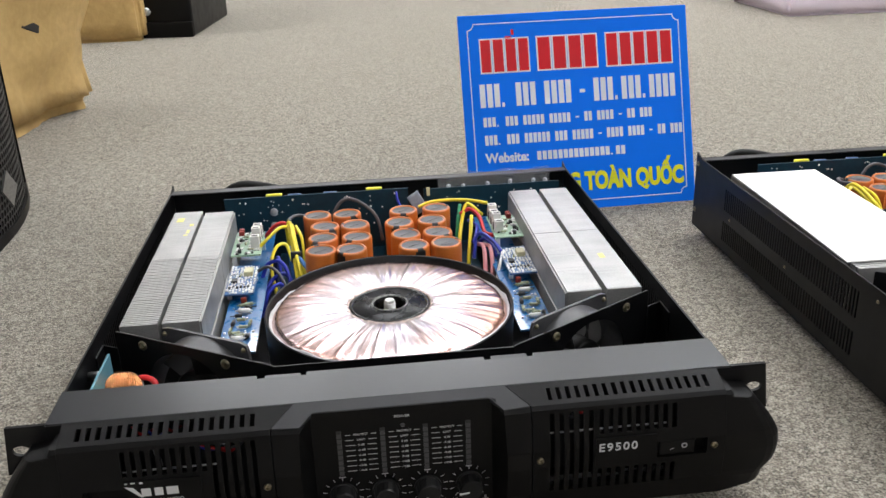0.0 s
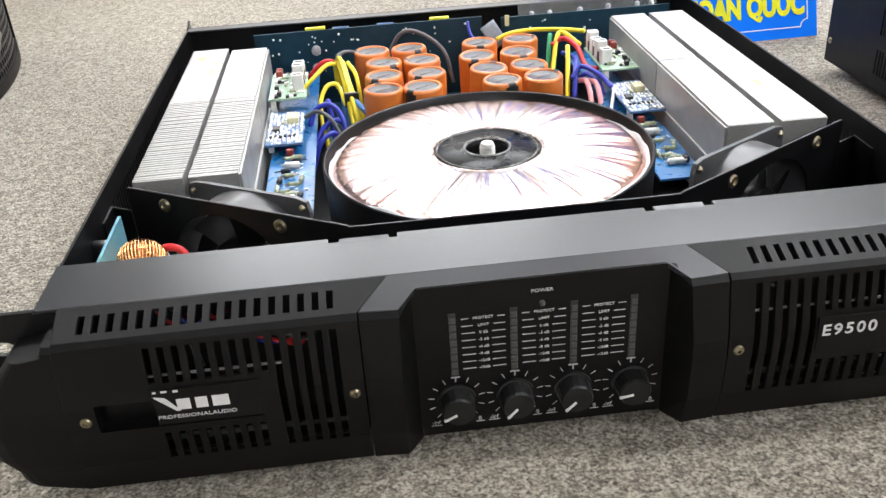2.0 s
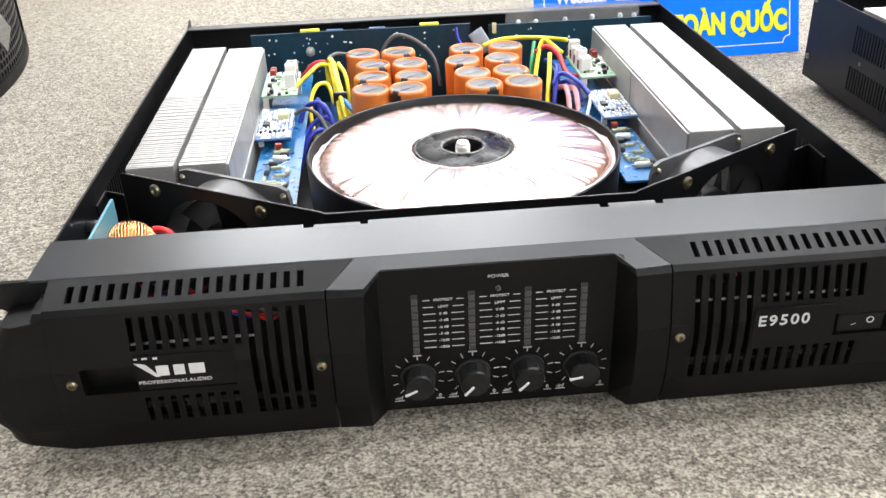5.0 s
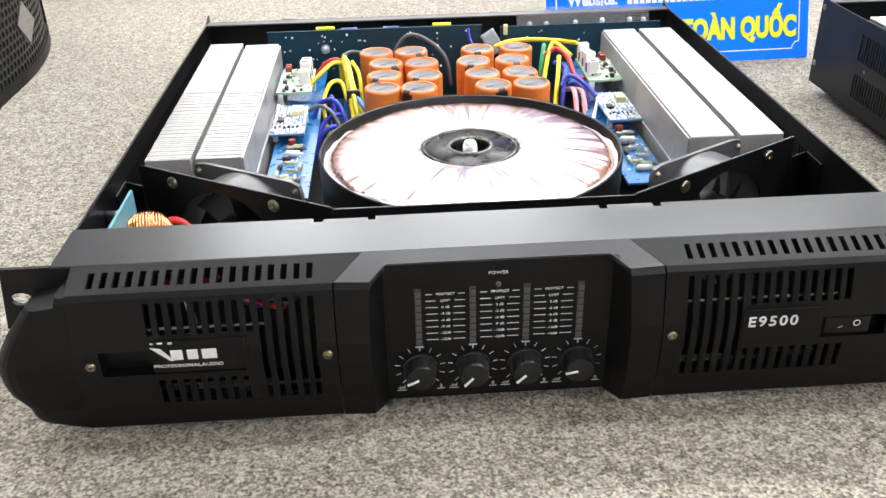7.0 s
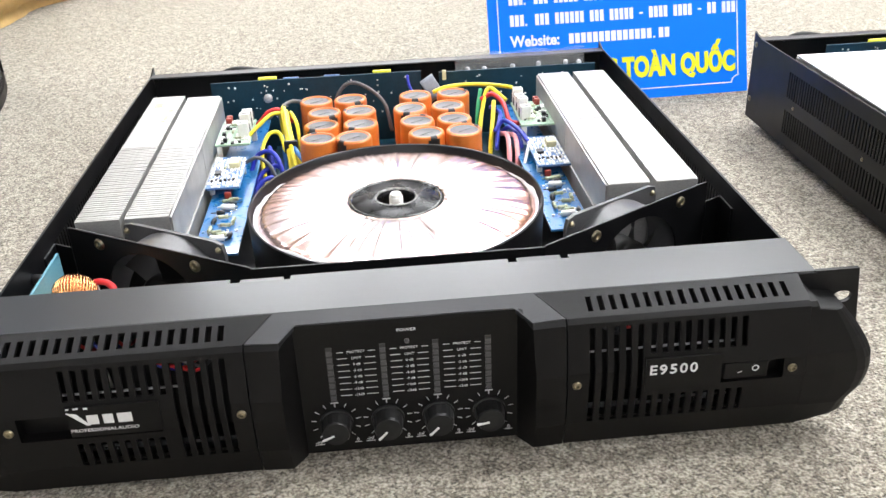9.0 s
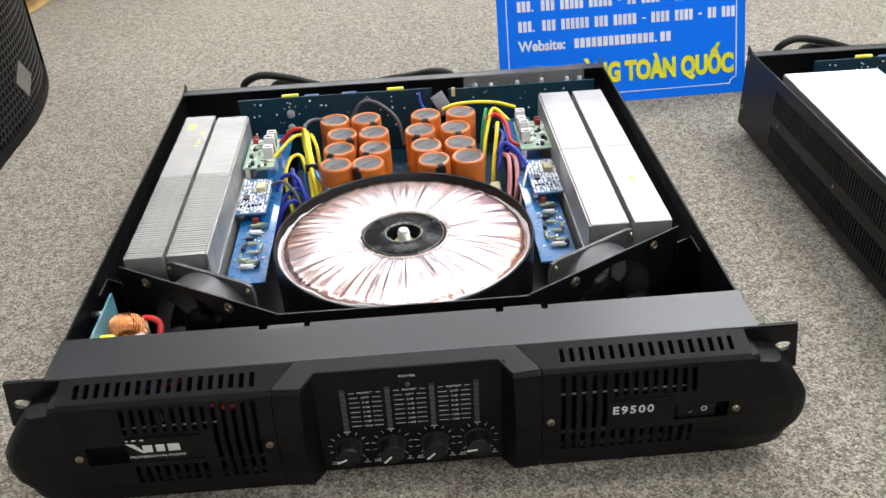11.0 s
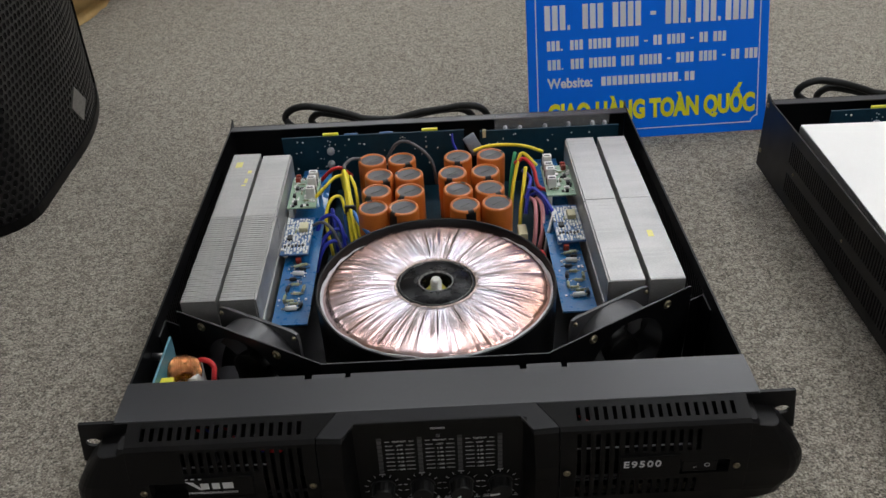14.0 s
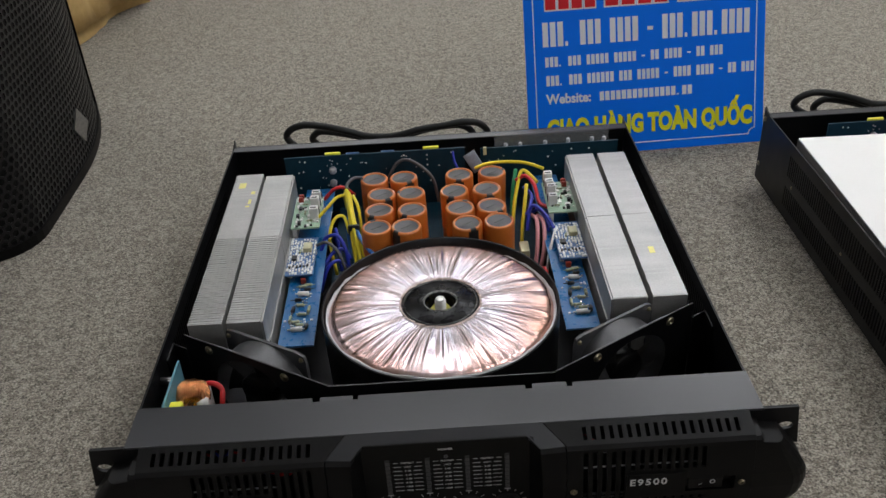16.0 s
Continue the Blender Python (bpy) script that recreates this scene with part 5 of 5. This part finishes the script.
for dx, dz in ((0, 0), (0.0032, 0.0008), (0.0014, 0.0036)):
    lead("yellow", [(-0.090 + dx, 0.3674, 0.056 + dz), (-0.090 + dx, 0.3600, 0.075 + dz), (-0.087 + dx, 0.3485, 0.081 + dz), (-0.083 + dx, 0.3213, 0.072 + dz),
                    (-0.080 + dx * 2, 0.2961, 0.058 + dz), (-0.076 + dx * 3.5, 0.2720, 0.040 + dz)], 0.0023)
lead("yellow", [(-0.117, 0.3234, 0.070), (-0.106, 0.3317, 0.078), (-0.096, 0.3433, 0.083), (-0.088, 0.3527, 0.080)])
lead("yellow", [(-0.098, 0.2835, 0.030), (-0.103, 0.3003, 0.060), (-0.098, 0.3150, 0.074), (-0.089, 0.3202, 0.074), (-0.084, 0.3087, 0.062)])
lead("yellow", [(-0.080, 0.3454, 0.083), (-0.074, 0.3275, 0.076), (-0.072, 0.3087, 0.050)])
lead("lightblue", [(-0.078, 0.3087, 0.066), (-0.068, 0.2856, 0.062), (-0.058, 0.2689, 0.058), (-0.050, 0.2626, 0.040)], 0.0024)
lead("lightblue", [(-0.086, 0.3244, 0.070), (-0.085, 0.3087, 0.055), (-0.082, 0.2930, 0.035)], 0.0022)
lead("blue", [(-0.112, 0.2930, 0.052), (-0.106, 0.2982, 0.064), (-0.094, 0.2940, 0.068), (-0.086, 0.2814, 0.058), (-0.084, 0.2730, 0.030)], 0.0022)
lead("blue", [(-0.110, 0.2689, 0.040), (-0.102, 0.2772, 0.056), (-0.090, 0.2835, 0.060), (-0.082, 0.2793, 0.050)], 0.0022)
lead("blue", [(-0.104, 0.3296, 0.030), (-0.099, 0.3192, 0.058), (-0.096, 0.3045, 0.064), (-0.094, 0.2898, 0.030)], 0.0022)
lead("blue", [(-0.112, 0.2563, 0.030), (-0.104, 0.2647, 0.050), (-0.094, 0.2710, 0.055), (-0.086, 0.2751, 0.044)], 0.0022)
lead("grey", [(-0.115, 0.2888, 0.062), (-0.104, 0.2856, 0.067), (-0.094, 0.2772, 0.062), (-0.087, 0.2689, 0.046)], 0.0018, "dark grey lead")
lead("red", [(-0.114, 0.3778, 0.062), (-0.102, 0.3768, 0.074), (-0.092, 0.3789, 0.074), (-0.083, 0.3873, 0.060)], 0.0022)
lead("grey", [(-0.072, 0.3978, 0.074), (-0.082, 0.3904, 0.078), (-0.088, 0.3737, 0.080), (-0.086, 0.3569, 0.084)], 0.0020, "dark grey lead")
lead("grey", [(-0.052, 0.4093, 0.055), (-0.036, 0.4114, 0.082), (-0.020, 0.4093, 0.084), (0.000, 0.3978, 0.070), (0.006, 0.3873, 0.045)], 0.0020, "dark grey lead")
lead("blue", [(0.024, 0.4219, 0.086), (0.025, 0.4156, 0.078), (0.029, 0.4093, 0.070), (0.034, 0.4072, 0.050)], 0.0016)
lead("yellow", [(0.046, 0.4030, 0.0740), (0.058, 0.4050, 0.0775), (0.078, 0.4045, 0.0790), (0.100, 0.3990, 0.0790), (0.116, 0.3800, 0.0815)], 0.0021)
lead("yellow", [(0.108, 0.3611, 0.076), (0.094, 0.3737, 0.084), (0.086, 0.3590, 0.068), (0.081, 0.3401, 0.050), (0.079, 0.3296, 0.030)], 0.0022)
lead("yellow", [(0.096, 0.3548, 0.078), (0.093, 0.3401, 0.068), (0.088, 0.3192, 0.050), (0.086, 0.3087, 0.030)], 0.0022)
lead("green", [(0.088, 0.3841, 0.080), (0.083, 0.3663, 0.066), (0.080, 0.3506, 0.045), (0.079, 0.3401, 0.028)], 0.0022)
lead("red", [(0.086, 0.3674, 0.076), (0.096, 0.3695, 0.080), (0.104, 0.3569, 0.076), (0.107, 0.3380, 0.066), (0.114, 0.3275, 0.066)], 0.0024)
lead("blue", [(0.094, 0.3632, 0.070), (0.100, 0.3454, 0.070), (0.096, 0.3275, 0.066), (0.092, 0.3108, 0.050)], 0.0022)
lead("blue", [(0.092, 0.3213, 0.062), (0.100, 0.3254, 0.070), (0.110, 0.3087, 0.068), (0.116, 0.2919, 0.062)], 0.0022)
lead("blue", [(0.098, 0.3359, 0.055), (0.106, 0.3296, 0.062), (0.112, 0.3129, 0.058), (0.112, 0.2982, 0.050)], 0.0022)
lead("pink", [(0.098, 0.3275, 0.058), (0.101, 0.3087, 0.062), (0.099, 0.2856, 0.048), (0.094, 0.2689, 0.026)], 0.0024)
lead("pink", [(0.104, 0.3254, 0.058), (0.107, 0.3045, 0.062), (0.105, 0.2814, 0.048), (0.098, 0.2647, 0.026)], 0.0024)
lead("white", [(0.118, 0.2930, 0.063), (0.113, 0.2793, 0.060), (0.107, 0.2647, 0.048), (0.103, 0.2521, 0.028)], 0.0016)
lead("red", [(0.098, 0.2521, 0.044), (0.101, 0.2458, 0.048), (0.103, 0.2353, 0.044)], 0.0020)
part("terminal", boxes((0.083, 0.092, 0.2877, 0.3066, 0.0236, 0.041), bevel=0.001), M["cream"], amp, "cream terminal block")
part("cable_tie", boxes((-0.0845, -0.0735, 0.3050, 0.3082, 0.0605, 0.0720), bevel=0.001), M["chip"], amp, "black cable tie")
# leads behind the front grilles
for c, x0, x1, y, z in (("red", -0.138, -0.108, -0.013, 0.0805), ("blue", -0.137, -0.114, -0.012, 0.0795), ("red", -0.131, -0.104, -0.012, 0.0775), ("grey", -0.124, -0.100, -0.012, 0.0800),
                        ("red", 0.096, 0.118, -0.010, 0.0810), ("grey", 0.092, 0.112, -0.010, 0.0780), ("red", -0.172, -0.158, 0.004, 0.084), ("blue", -0.164, -0.150, 0.004, 0.082), ("red", -0.152, -0.140, 0.004, 0.085)):
    lead(c, [(x0, y + 0.012, z - 0.003), (x0 + 0.004, y + 0.004, z), ((x0 + x1) / 2, y, z - 0.002), (x1 - 0.003, y + 0.002, z - 0.007), (x1, y + 0.012, z - 0.010)], 0.0010)
part("inner_strip", boxes((-0.0016, 0.0016, 0.0, 0.0008, -0.009, 0.009)), M["solder"], amp, "bare metal strip behind the grille", m=pose(-0.1500, -0.0125, 0.0745, 0, -6, 0))
part("front_board", boxes((-0.060, 0.060, 0.004, 0.0056, 0.016, 0.080)), M["pcbdark"], amp)
# black baffles are added only to keep the slots as dark as shade
for q in (-0.1450, 0.1450):
    part("dark_baffle", boxes((q - 0.0640, q + 0.0640, 0.0205, 0.0215, 0.0122, 0.0915)), M["inside"], amp, "black baffle added behind the grille to keep its slots dark")
    part("inner_rail", boxes((q - 0.0575, q + 0.0575, 0.006, 0.0072, 0.0121, 0.0138)), M["solder"], amp, "bare metal lower rail behind the grille")

for sgn in (-1, 1):
    lo, hi = (-0.172, -0.112) if sgn < 0 else (0.088, 0.172)
    part("inner_rail", boxes((lo, hi, -0.0180, -0.0170, 0.0668, 0.0677)), M["film"], amp, "pale rail behind the grille")
    part("inner_rail", boxes((lo, hi, -0.0090, -0.0080, 0.0262, 0.0272)), M["solder"], amp, "pale rail behind the grille")

# ---------- second amplifier and the card on it ----------
AMP2 = pose(0.5895, 0.0015, 0)
second = copy_thing(amp, AMP2)
tagged(second, "open black rack power amplifier with white card on its heat sinks")
card = thing("white_card", "plain white card lying on the heat sinks of the open amplifier", "card", at=pose(0.4302, 0.2720, 0.0893, 0, 0, -1.2))
vv, ff = sheet([-0.0465, -0.02, 0.01, 0.0465], [-0.121, -0.05, 0.05, 0.121], lambda a, b: False,
               lambda a, b: (a, b, 0.0012 + 0.0006 * math.cos(b * 12)), lambda a, b: (a, b, 0.0006 * math.cos(b * 12)))
child("sheet", mesh_of("sheet", vv, ff, M["card"]), card)

# ---------- power cables behind the amplifiers ----------
for ox, oy in ((0.0, 0.0195), (0.6350, 0.0210)):
    cab = thing("power_cable", "black mains cable lying in loops on the carpet behind the amplifier", "cable", "power cables", pose(ox, oy, 0))
    tube("cord", [(-0.100, 0.452, 0.040), (-0.112, 0.480, 0.034), (-0.150, 0.530, 0.030), (-0.176, 0.553, 0.038), (-0.176, 0.555, 0.0495), (-0.157, 0.555, 0.0575), (-0.128, 0.555, 0.0532),
                  (-0.100, 0.555, 0.0445), (-0.078, 0.555, 0.0370), (-0.045, 0.555, 0.0350), (-0.012, 0.555, 0.0420), (0.018, 0.555, 0.0452), (0.042, 0.555, 0.0485), (0.062, 0.556, 0.0445),
                  (0.072, 0.560, 0.0300), (0.060, 0.575, 0.0120), (0.030, 0.595, 0.0050)], 0.0044, M["rubber"], cab, per=8)
    tube("cord", [(0.030, 0.595, 0.0050), (-0.040, 0.585, 0.0048), (-0.120, 0.575, 0.0100), (-0.148, 0.566, 0.0300), (-0.138, 0.562, 0.0440), (-0.112, 0.562, 0.0400), (-0.080, 0.563, 0.0320),
                  (-0.035, 0.564, 0.0310), (-0.006, 0.564, 0.0370), (0.022, 0.564, 0.0405), (0.042, 0.564, 0.0390), (0.054, 0.562, 0.0280), (0.050, 0.545, 0.0120), (0.030, 0.520, 0.0048), (-0.040, 0.480, 0.0048)], 0.0044, M["rubber"], cab, per=8)
    part("plug", boxes((-0.112, -0.088, 0.4325, 0.4540, 0.028, 0.052), bevel=0.003), M["rubber"], cab, "black moulded mains plug")

# ---------- the shop sign ----------
LEAN = 18.0
SW, SH = 0.2960, 0.2505
sign = thing("shop_sign", "blue sign board with red and yellow print leaning on carpet", "sign", at=pose(0.2715, 0.5603, 0.0, -LEAN, 0, 2.0))
board = part("board", boxes((-SW / 2, SW / 2, 0.0, 0.0035, 0.0, SH), bevel=0.0006), M["signblue"], sign, "glossy blue board")
part("back_strut", boxes((-0.03, 0.03, 0.0, 0.003, -0.165, 0.0)), M["card"], sign, m=pose(0, 0.0040, 0.150, 57, 0, 0))


def ink(name, bars, material, label=""):
    bm = bmesh.new()
    for x0, x1, z0, z1 in bars:
        box(bm, x0, x1, -0.0004, 0.0, z0, z1)
    return part(name, bm, material, board, label)


def char_bars(name, x0, x1, z0, z1, pattern, material, gap=0.22, proud=0.0004, single=False):
    """One plain bar for each character, with spaces kept."""
    n = len(pattern)
    step = (x1 - x0) / n
    bars = []
    for i, ch in enumerate(pattern):
        a, b = x0 + i * step + step * gap / 2, x0 + (i + 1) * step - step * gap / 2
        if ch == "-":
            bars.append((a, b, -proud, 0, (z0 * 0.6 + z1 * 0.4), (z0 * 0.45 + z1 * 0.55)))
        elif ch == ".":
            bars.append((a, a + step * 0.35, -proud, 0, z0, z0 + (z1 - z0) * 0.18))
        elif ch != " ":
            bars.append((a, b, -proud, 0, z0, z1))
    if single:
        for q in bars:
            part(name, boxes(q), material, board)
    else:
        tagged(part(name, boxes(*bars), material, board), kind="stuff")


L, R_ = -SW / 2, SW / 2
bi, bt = 0.0105, 0.0011
bd = 0.009
ink("border_line", [(L + bi + bd, R_ - bi - bd, SH - bi - bt, SH - bi), (L + bi + bd, R_ - bi - bd, bi, bi + bt),
                    (L + bi, L + bi + bt, bi + bd, SH - bi - bd), (R_ - bi - bt, R_ - bi, bi + bd, SH - bi - bd)], M["signwhite"], "thin pale border line")
for cx, cz, a0 in ((L + bi, bi, 0), (R_ - bi, bi, 90), (R_ - bi, SH - bi, 180), (L + bi, SH - bi, 270)):
    vv, ff = [], []
    for i in range(9):
        a = radians(a0 + 90 * i / 8)
        for r in (bd - bt, bd):
            vv.append((cx + r * math.cos(a), -0.0004, cz + r * math.sin(a)))
    nn = len(vv)
    ff = [(2 * i, 2 * i + 2, 2 * i + 3, 2 * i + 1) for i in range(8)]
    vv += [(x, 0.0, z) for x, y, z in vv]
    ff += [tuple(q + nn for q in fc[::-1]) for fc in ff]
    child("border_corner", mesh_of("border_corner", vv, ff, M["signwhite"]), board)
# the title, in plain bars with a pale edge
for x0, x1, word in ((0.0245, 0.0885, "XXXX"), (0.0970, 0.1770, "XXXX"), (0.1865, 0.2755, "XXXXX")):
    char_bars("title_edge", L + x0, L + x1, 0.1778, 0.2212, word, M["signwhite"], 0.03, single=True)
    char_bars("title_bar", L + x0, L + x1, 0.1796, 0.2194, word, M["signred"], 0.22, 0.0007, single=True)
ink("title_accent", [(L + 0.058, L + 0.066, 0.2200, 0.2228), (L + 0.066, L + 0.0695, 0.2245, 0.2310)], M["signred"])
char_bars("large_text_bar", L + 0.0205, L + 0.2775, 0.1362, 0.1652, "XXX. XXX XXXX - XXX.XXX.XXXX", M["signwhite"], 0.26, single=True)
char_bars("text_bar", L + 0.0230, L + 0.2440, 0.1120, 0.1238, "XXX. XXX XXXXX XXXXX - XX XXXX - XX XXX", M["signwhite"], 0.26, single=True)
char_bars("text_bar", L + 0.0235, L + 0.2835, 0.0892, 0.1014, "XXX. XXX XXXXXX XXX XXXXX - XXXX XXXX - XX XXX", M["signwhite"], 0.26, single=True)
words("site_word", "Website:", 0.0165, M["signwhite"], board, facing(L + 0.0235, -0.0002, 0.0722), extrude=0.0002, align="LEFT", widen=0.92, bold=0.0005)
char_bars("text_bar", L + 0.0890, L + 0.2060, 0.0668, 0.0778, "XXXXXXXXXXXXXX.XX", M["signwhite"], 0.24, single=True)
words("slogan", "GIAO HÀNG TOÀN QUỐC", 0.0305, M["signyellow"], board, facing(L + 0.0230, -0.0004, 0.0345), "bold yellow lettering", extrude=0.0004, align="LEFT", widen=0.70, bold=0.0016)

# ---------- loudspeaker ----------
SPH = 0.62
speaker = thing("loudspeaker", "large black loudspeaker with a curved perforated grille standing on the carpet", "loudspeaker", at=pose(-0.452, 0.60, 0))


GFLAT, GARC, GSIDE = 0.083, 0.0942, 0.355
GLEN = GFLAT + GARC + GSIDE


def grille_point(u, z, out=0.0):
    """u runs along the bowed front, round the near corner and on to the far one."""
    s = u * GLEN
    if s < GFLAT:
        x, y, n = -0.140 + s, -0.210, Vector((0, -1, 0))
    elif s < GFLAT + GARC:
        a = -math.pi / 2 + (s - GFLAT) / 0.06
        n = Vector((math.cos(a), math.sin(a), 0))
        x, y = -0.057 + 0.06 * n.x, -0.150 + 0.06 * n.y
    else:
        y = -0.150 + s - GFLAT - GARC
        x = 0.003 - 0.95 * max(0.0, y + 0.02) ** 2
        n = Vector((1, 1.9 * max(0.0, y + 0.02), 0)).normalized()
    return (x + n.x * out, y + n.y * out, z)


outer = [grille_point(i / 40, 0, -0.012)[:2] for i in range(41)] + [(-0.16, 0.215), (-0.30, 0.150), (-0.30, -0.150)]
vv = [(x, y, 0.0) for x, y in outer] + [(x, y, SPH) for x, y in outer]
n = len(outer)
ff = [tuple(range(n))[::-1], tuple(range(n, 2 * n))] + [(i, (i + 1) % n, n + (i + 1) % n, n + i) for i in range(n)]
child("cabinet", mesh_of("cabinet", vv, ff, M["plastic"]), speaker, "black cabinet")
# rim round the grille
for z0, z1 in ((0.0, 0.012), (SPH - 0.012, SPH)):
    v, f = sheet([i / 48 for i in range(49)], [z0, z1], lambda a, b: False, lambda a, b: grille_point(a, b, 0.003), lambda a, b: grille_point(a, b, -0.012))
    child("rim", mesh_of("rim", v, f, M["plastic"]), speaker)
for u0, u1 in ((0.0, 0.018), (0.982, 1.0)):
    v, f = sheet([u0, u1], [0.012, SPH - 0.012], lambda a, b: False, lambda a, b: grille_point(a, b, 0.003), lambda a, b: grille_point(a, b, -0.012))
    child("rim", mesh_of("rim", v, f, M["plastic"]), speaker)
v, f = sheet([i / 48 for i in range(49)], [0.012, SPH - 0.012], lambda a, b: False, lambda a, b: grille_point(a, b, -0.007), lambda a, b: grille_point(a, b, -0.011))
child("foam", mesh_of("foam", v, f, M["foam"]), speaker, "black foam behind the grille")
P = 0.0102
vv, ff = [], []
nzr, nur = int((SPH - 0.024) / (P * 0.866)), int((GLEN - 0.01) / P)
for a in range(nzr):
    zc = 0.0155 + a * P * 0.866
    for b in range(nur):
        uc = (0.008 + (b + 0.5 * (a % 2)) * P) / GLEN
        if uc > 0.985 or zc > SPH - 0.014:
            continue
        base = len(vv)
        for rr, o in ((P * 0.578, 0.0), (P * 0.41, 0.0), (P * 0.41, -0.0014)):
            for k in range(6):
                an = radians(30 + 60 * k)
                vv.append(grille_point(uc + rr * math.cos(an) / GLEN, zc + rr * math.sin(an), o))
        for k in range(6):
            l = (k + 1) % 6
            ff.append((base + k, base + l, base + 6 + l, base + 6 + k))
            ff.append((base + 6 + k, base + 6 + l, base + 12 + l, base + 12 + k))
gme = bpy.data.meshes.new("grille")
gme.from_pydata(vv, [], ff)
gme.materials.append(M["grille"])
tagged(child("grille", gme, speaker, "black perforated steel grille"), kind="stuff")
bm = bmesh.new()
u = (0.014 + 0.150 + GFLAT + GARC) / GLEN
c = grille_point(u, 0.057, 0.002)
vv, ff = prism([(-0.014, 0.0), (0.0, -0.023), (0.014, 0.0), (0.0, 0.023)], lambda x: -0.0015, 0.001)
child("badge", mesh_of("badge", vv, ff, M["badge"]), speaker, "silver lozenge badge", pose(c[0] + 0.0035, c[1], c[2] + 0.002, 0, 0, 72))

# ---------- things farther back ----------
def carton(name, label, cx, cy, sx, sy, sz, rot, material, seed, dent=0.012, category="box"):
    t = thing(name, label, category, at=pose(cx, cy, 0, 0, 0, rot))
    r2 = random.Random(seed)
    bm = bmesh.new()
    bmesh.ops.create_cube(bm, size=1, matrix=Matrix.Translation((0, 0, sz / 2)) @ Matrix.Diagonal((sx, sy, sz, 1)))
    bmesh.ops.bevel(bm, geom=list(bm.edges), offset=0.012 + dent * 0.35, segments=3, affect="EDGES")
    bmesh.ops.subdivide_edges(bm, edges=list(bm.edges), cuts=11, use_grid_fill=True)
    for v in bm.verts:
        k = noise.noise((v.co.x * 6 + seed, v.co.y * 6, v.co.z * 6)) * dent + noise.noise((v.co.y * 19, v.co.z * 19, seed)) * dent * 0.35
        v.co.x += k
        v.co.y += noise.noise((v.co.y * 8, v.co.z * 6 + seed, 2)) * dent
        v.co.z = max(0.0, v.co.z)
    part("body", bm, material, t, smooth=True)
    return t


box_a = carton("cardboard_box", "crumpled brown cardboard box with a torn hand hole on the carpet", -0.760, 1.225, 0.40, 0.40, 0.42, -18.9, M["cardboard"], 3, 0.045)
hole_x = 0.2 + noise.noise((0.2 * 6 + 3, 0.0165 * 6, 0.182 * 6)) * 0.045 + noise.noise((0.0165 * 19, 0.182 * 19, 3)) * 0.045 * 0.35
# no opening is cut: a dark block stands for the shade inside
part("hand_hole_patch", boxes((-0.026, 0.026, -0.003, 0.006, -0.009, 0.009), bevel=0.002), M["chip"], box_a, "dark patch standing for the shade inside the torn slot", m=pose(hole_x, 0.0165, 0.182, 0, 22, 90))
carton("cardboard_box", "plain brown cardboard box standing behind the crumpled one", -0.774, 2.330, 0.36, 0.30, 0.50, 0, M["cardboard"], 8, 0.006)
cab = thing("black_cabinet", "glossy black equipment cabinet with bright catches on the carpet", "cabinet", at=pose(-0.509, 2.456, 0, 0, 0, -6))
part("body", boxes((-0.20, 0.075, -0.225, 0.225, 0.0, 0.60), bevel=0.008), M["gloss"], cab)
part("ledge", boxes((-0.20, 0.076, -0.236, -0.226, 0.0, 0.045), bevel=0.004), M["plastic"], cab)
v, f = lathe([(0.012, 0), (0.012, 0.004), (0.006, 0.008)], 16)
child("knob", mesh_of("knob", v, f, M["solder"], True), cab, "bright round knob", pose(-0.055, -0.226, 0.075, 90))
part("handle", boxes((-0.004, 0.004, -0.014, 0, 0.0, 0.09), bevel=0.002), M["white"], cab, "bright handle", pose(0.045, -0.226, 0.075, 0, 8, 0))
carton("pale_carton", "pale pink smooth carton standing on the carpet", 1.550, 2.250, 0.56, 0.42, 0.34, 0, M["pinkcard"], 5, 0.002)
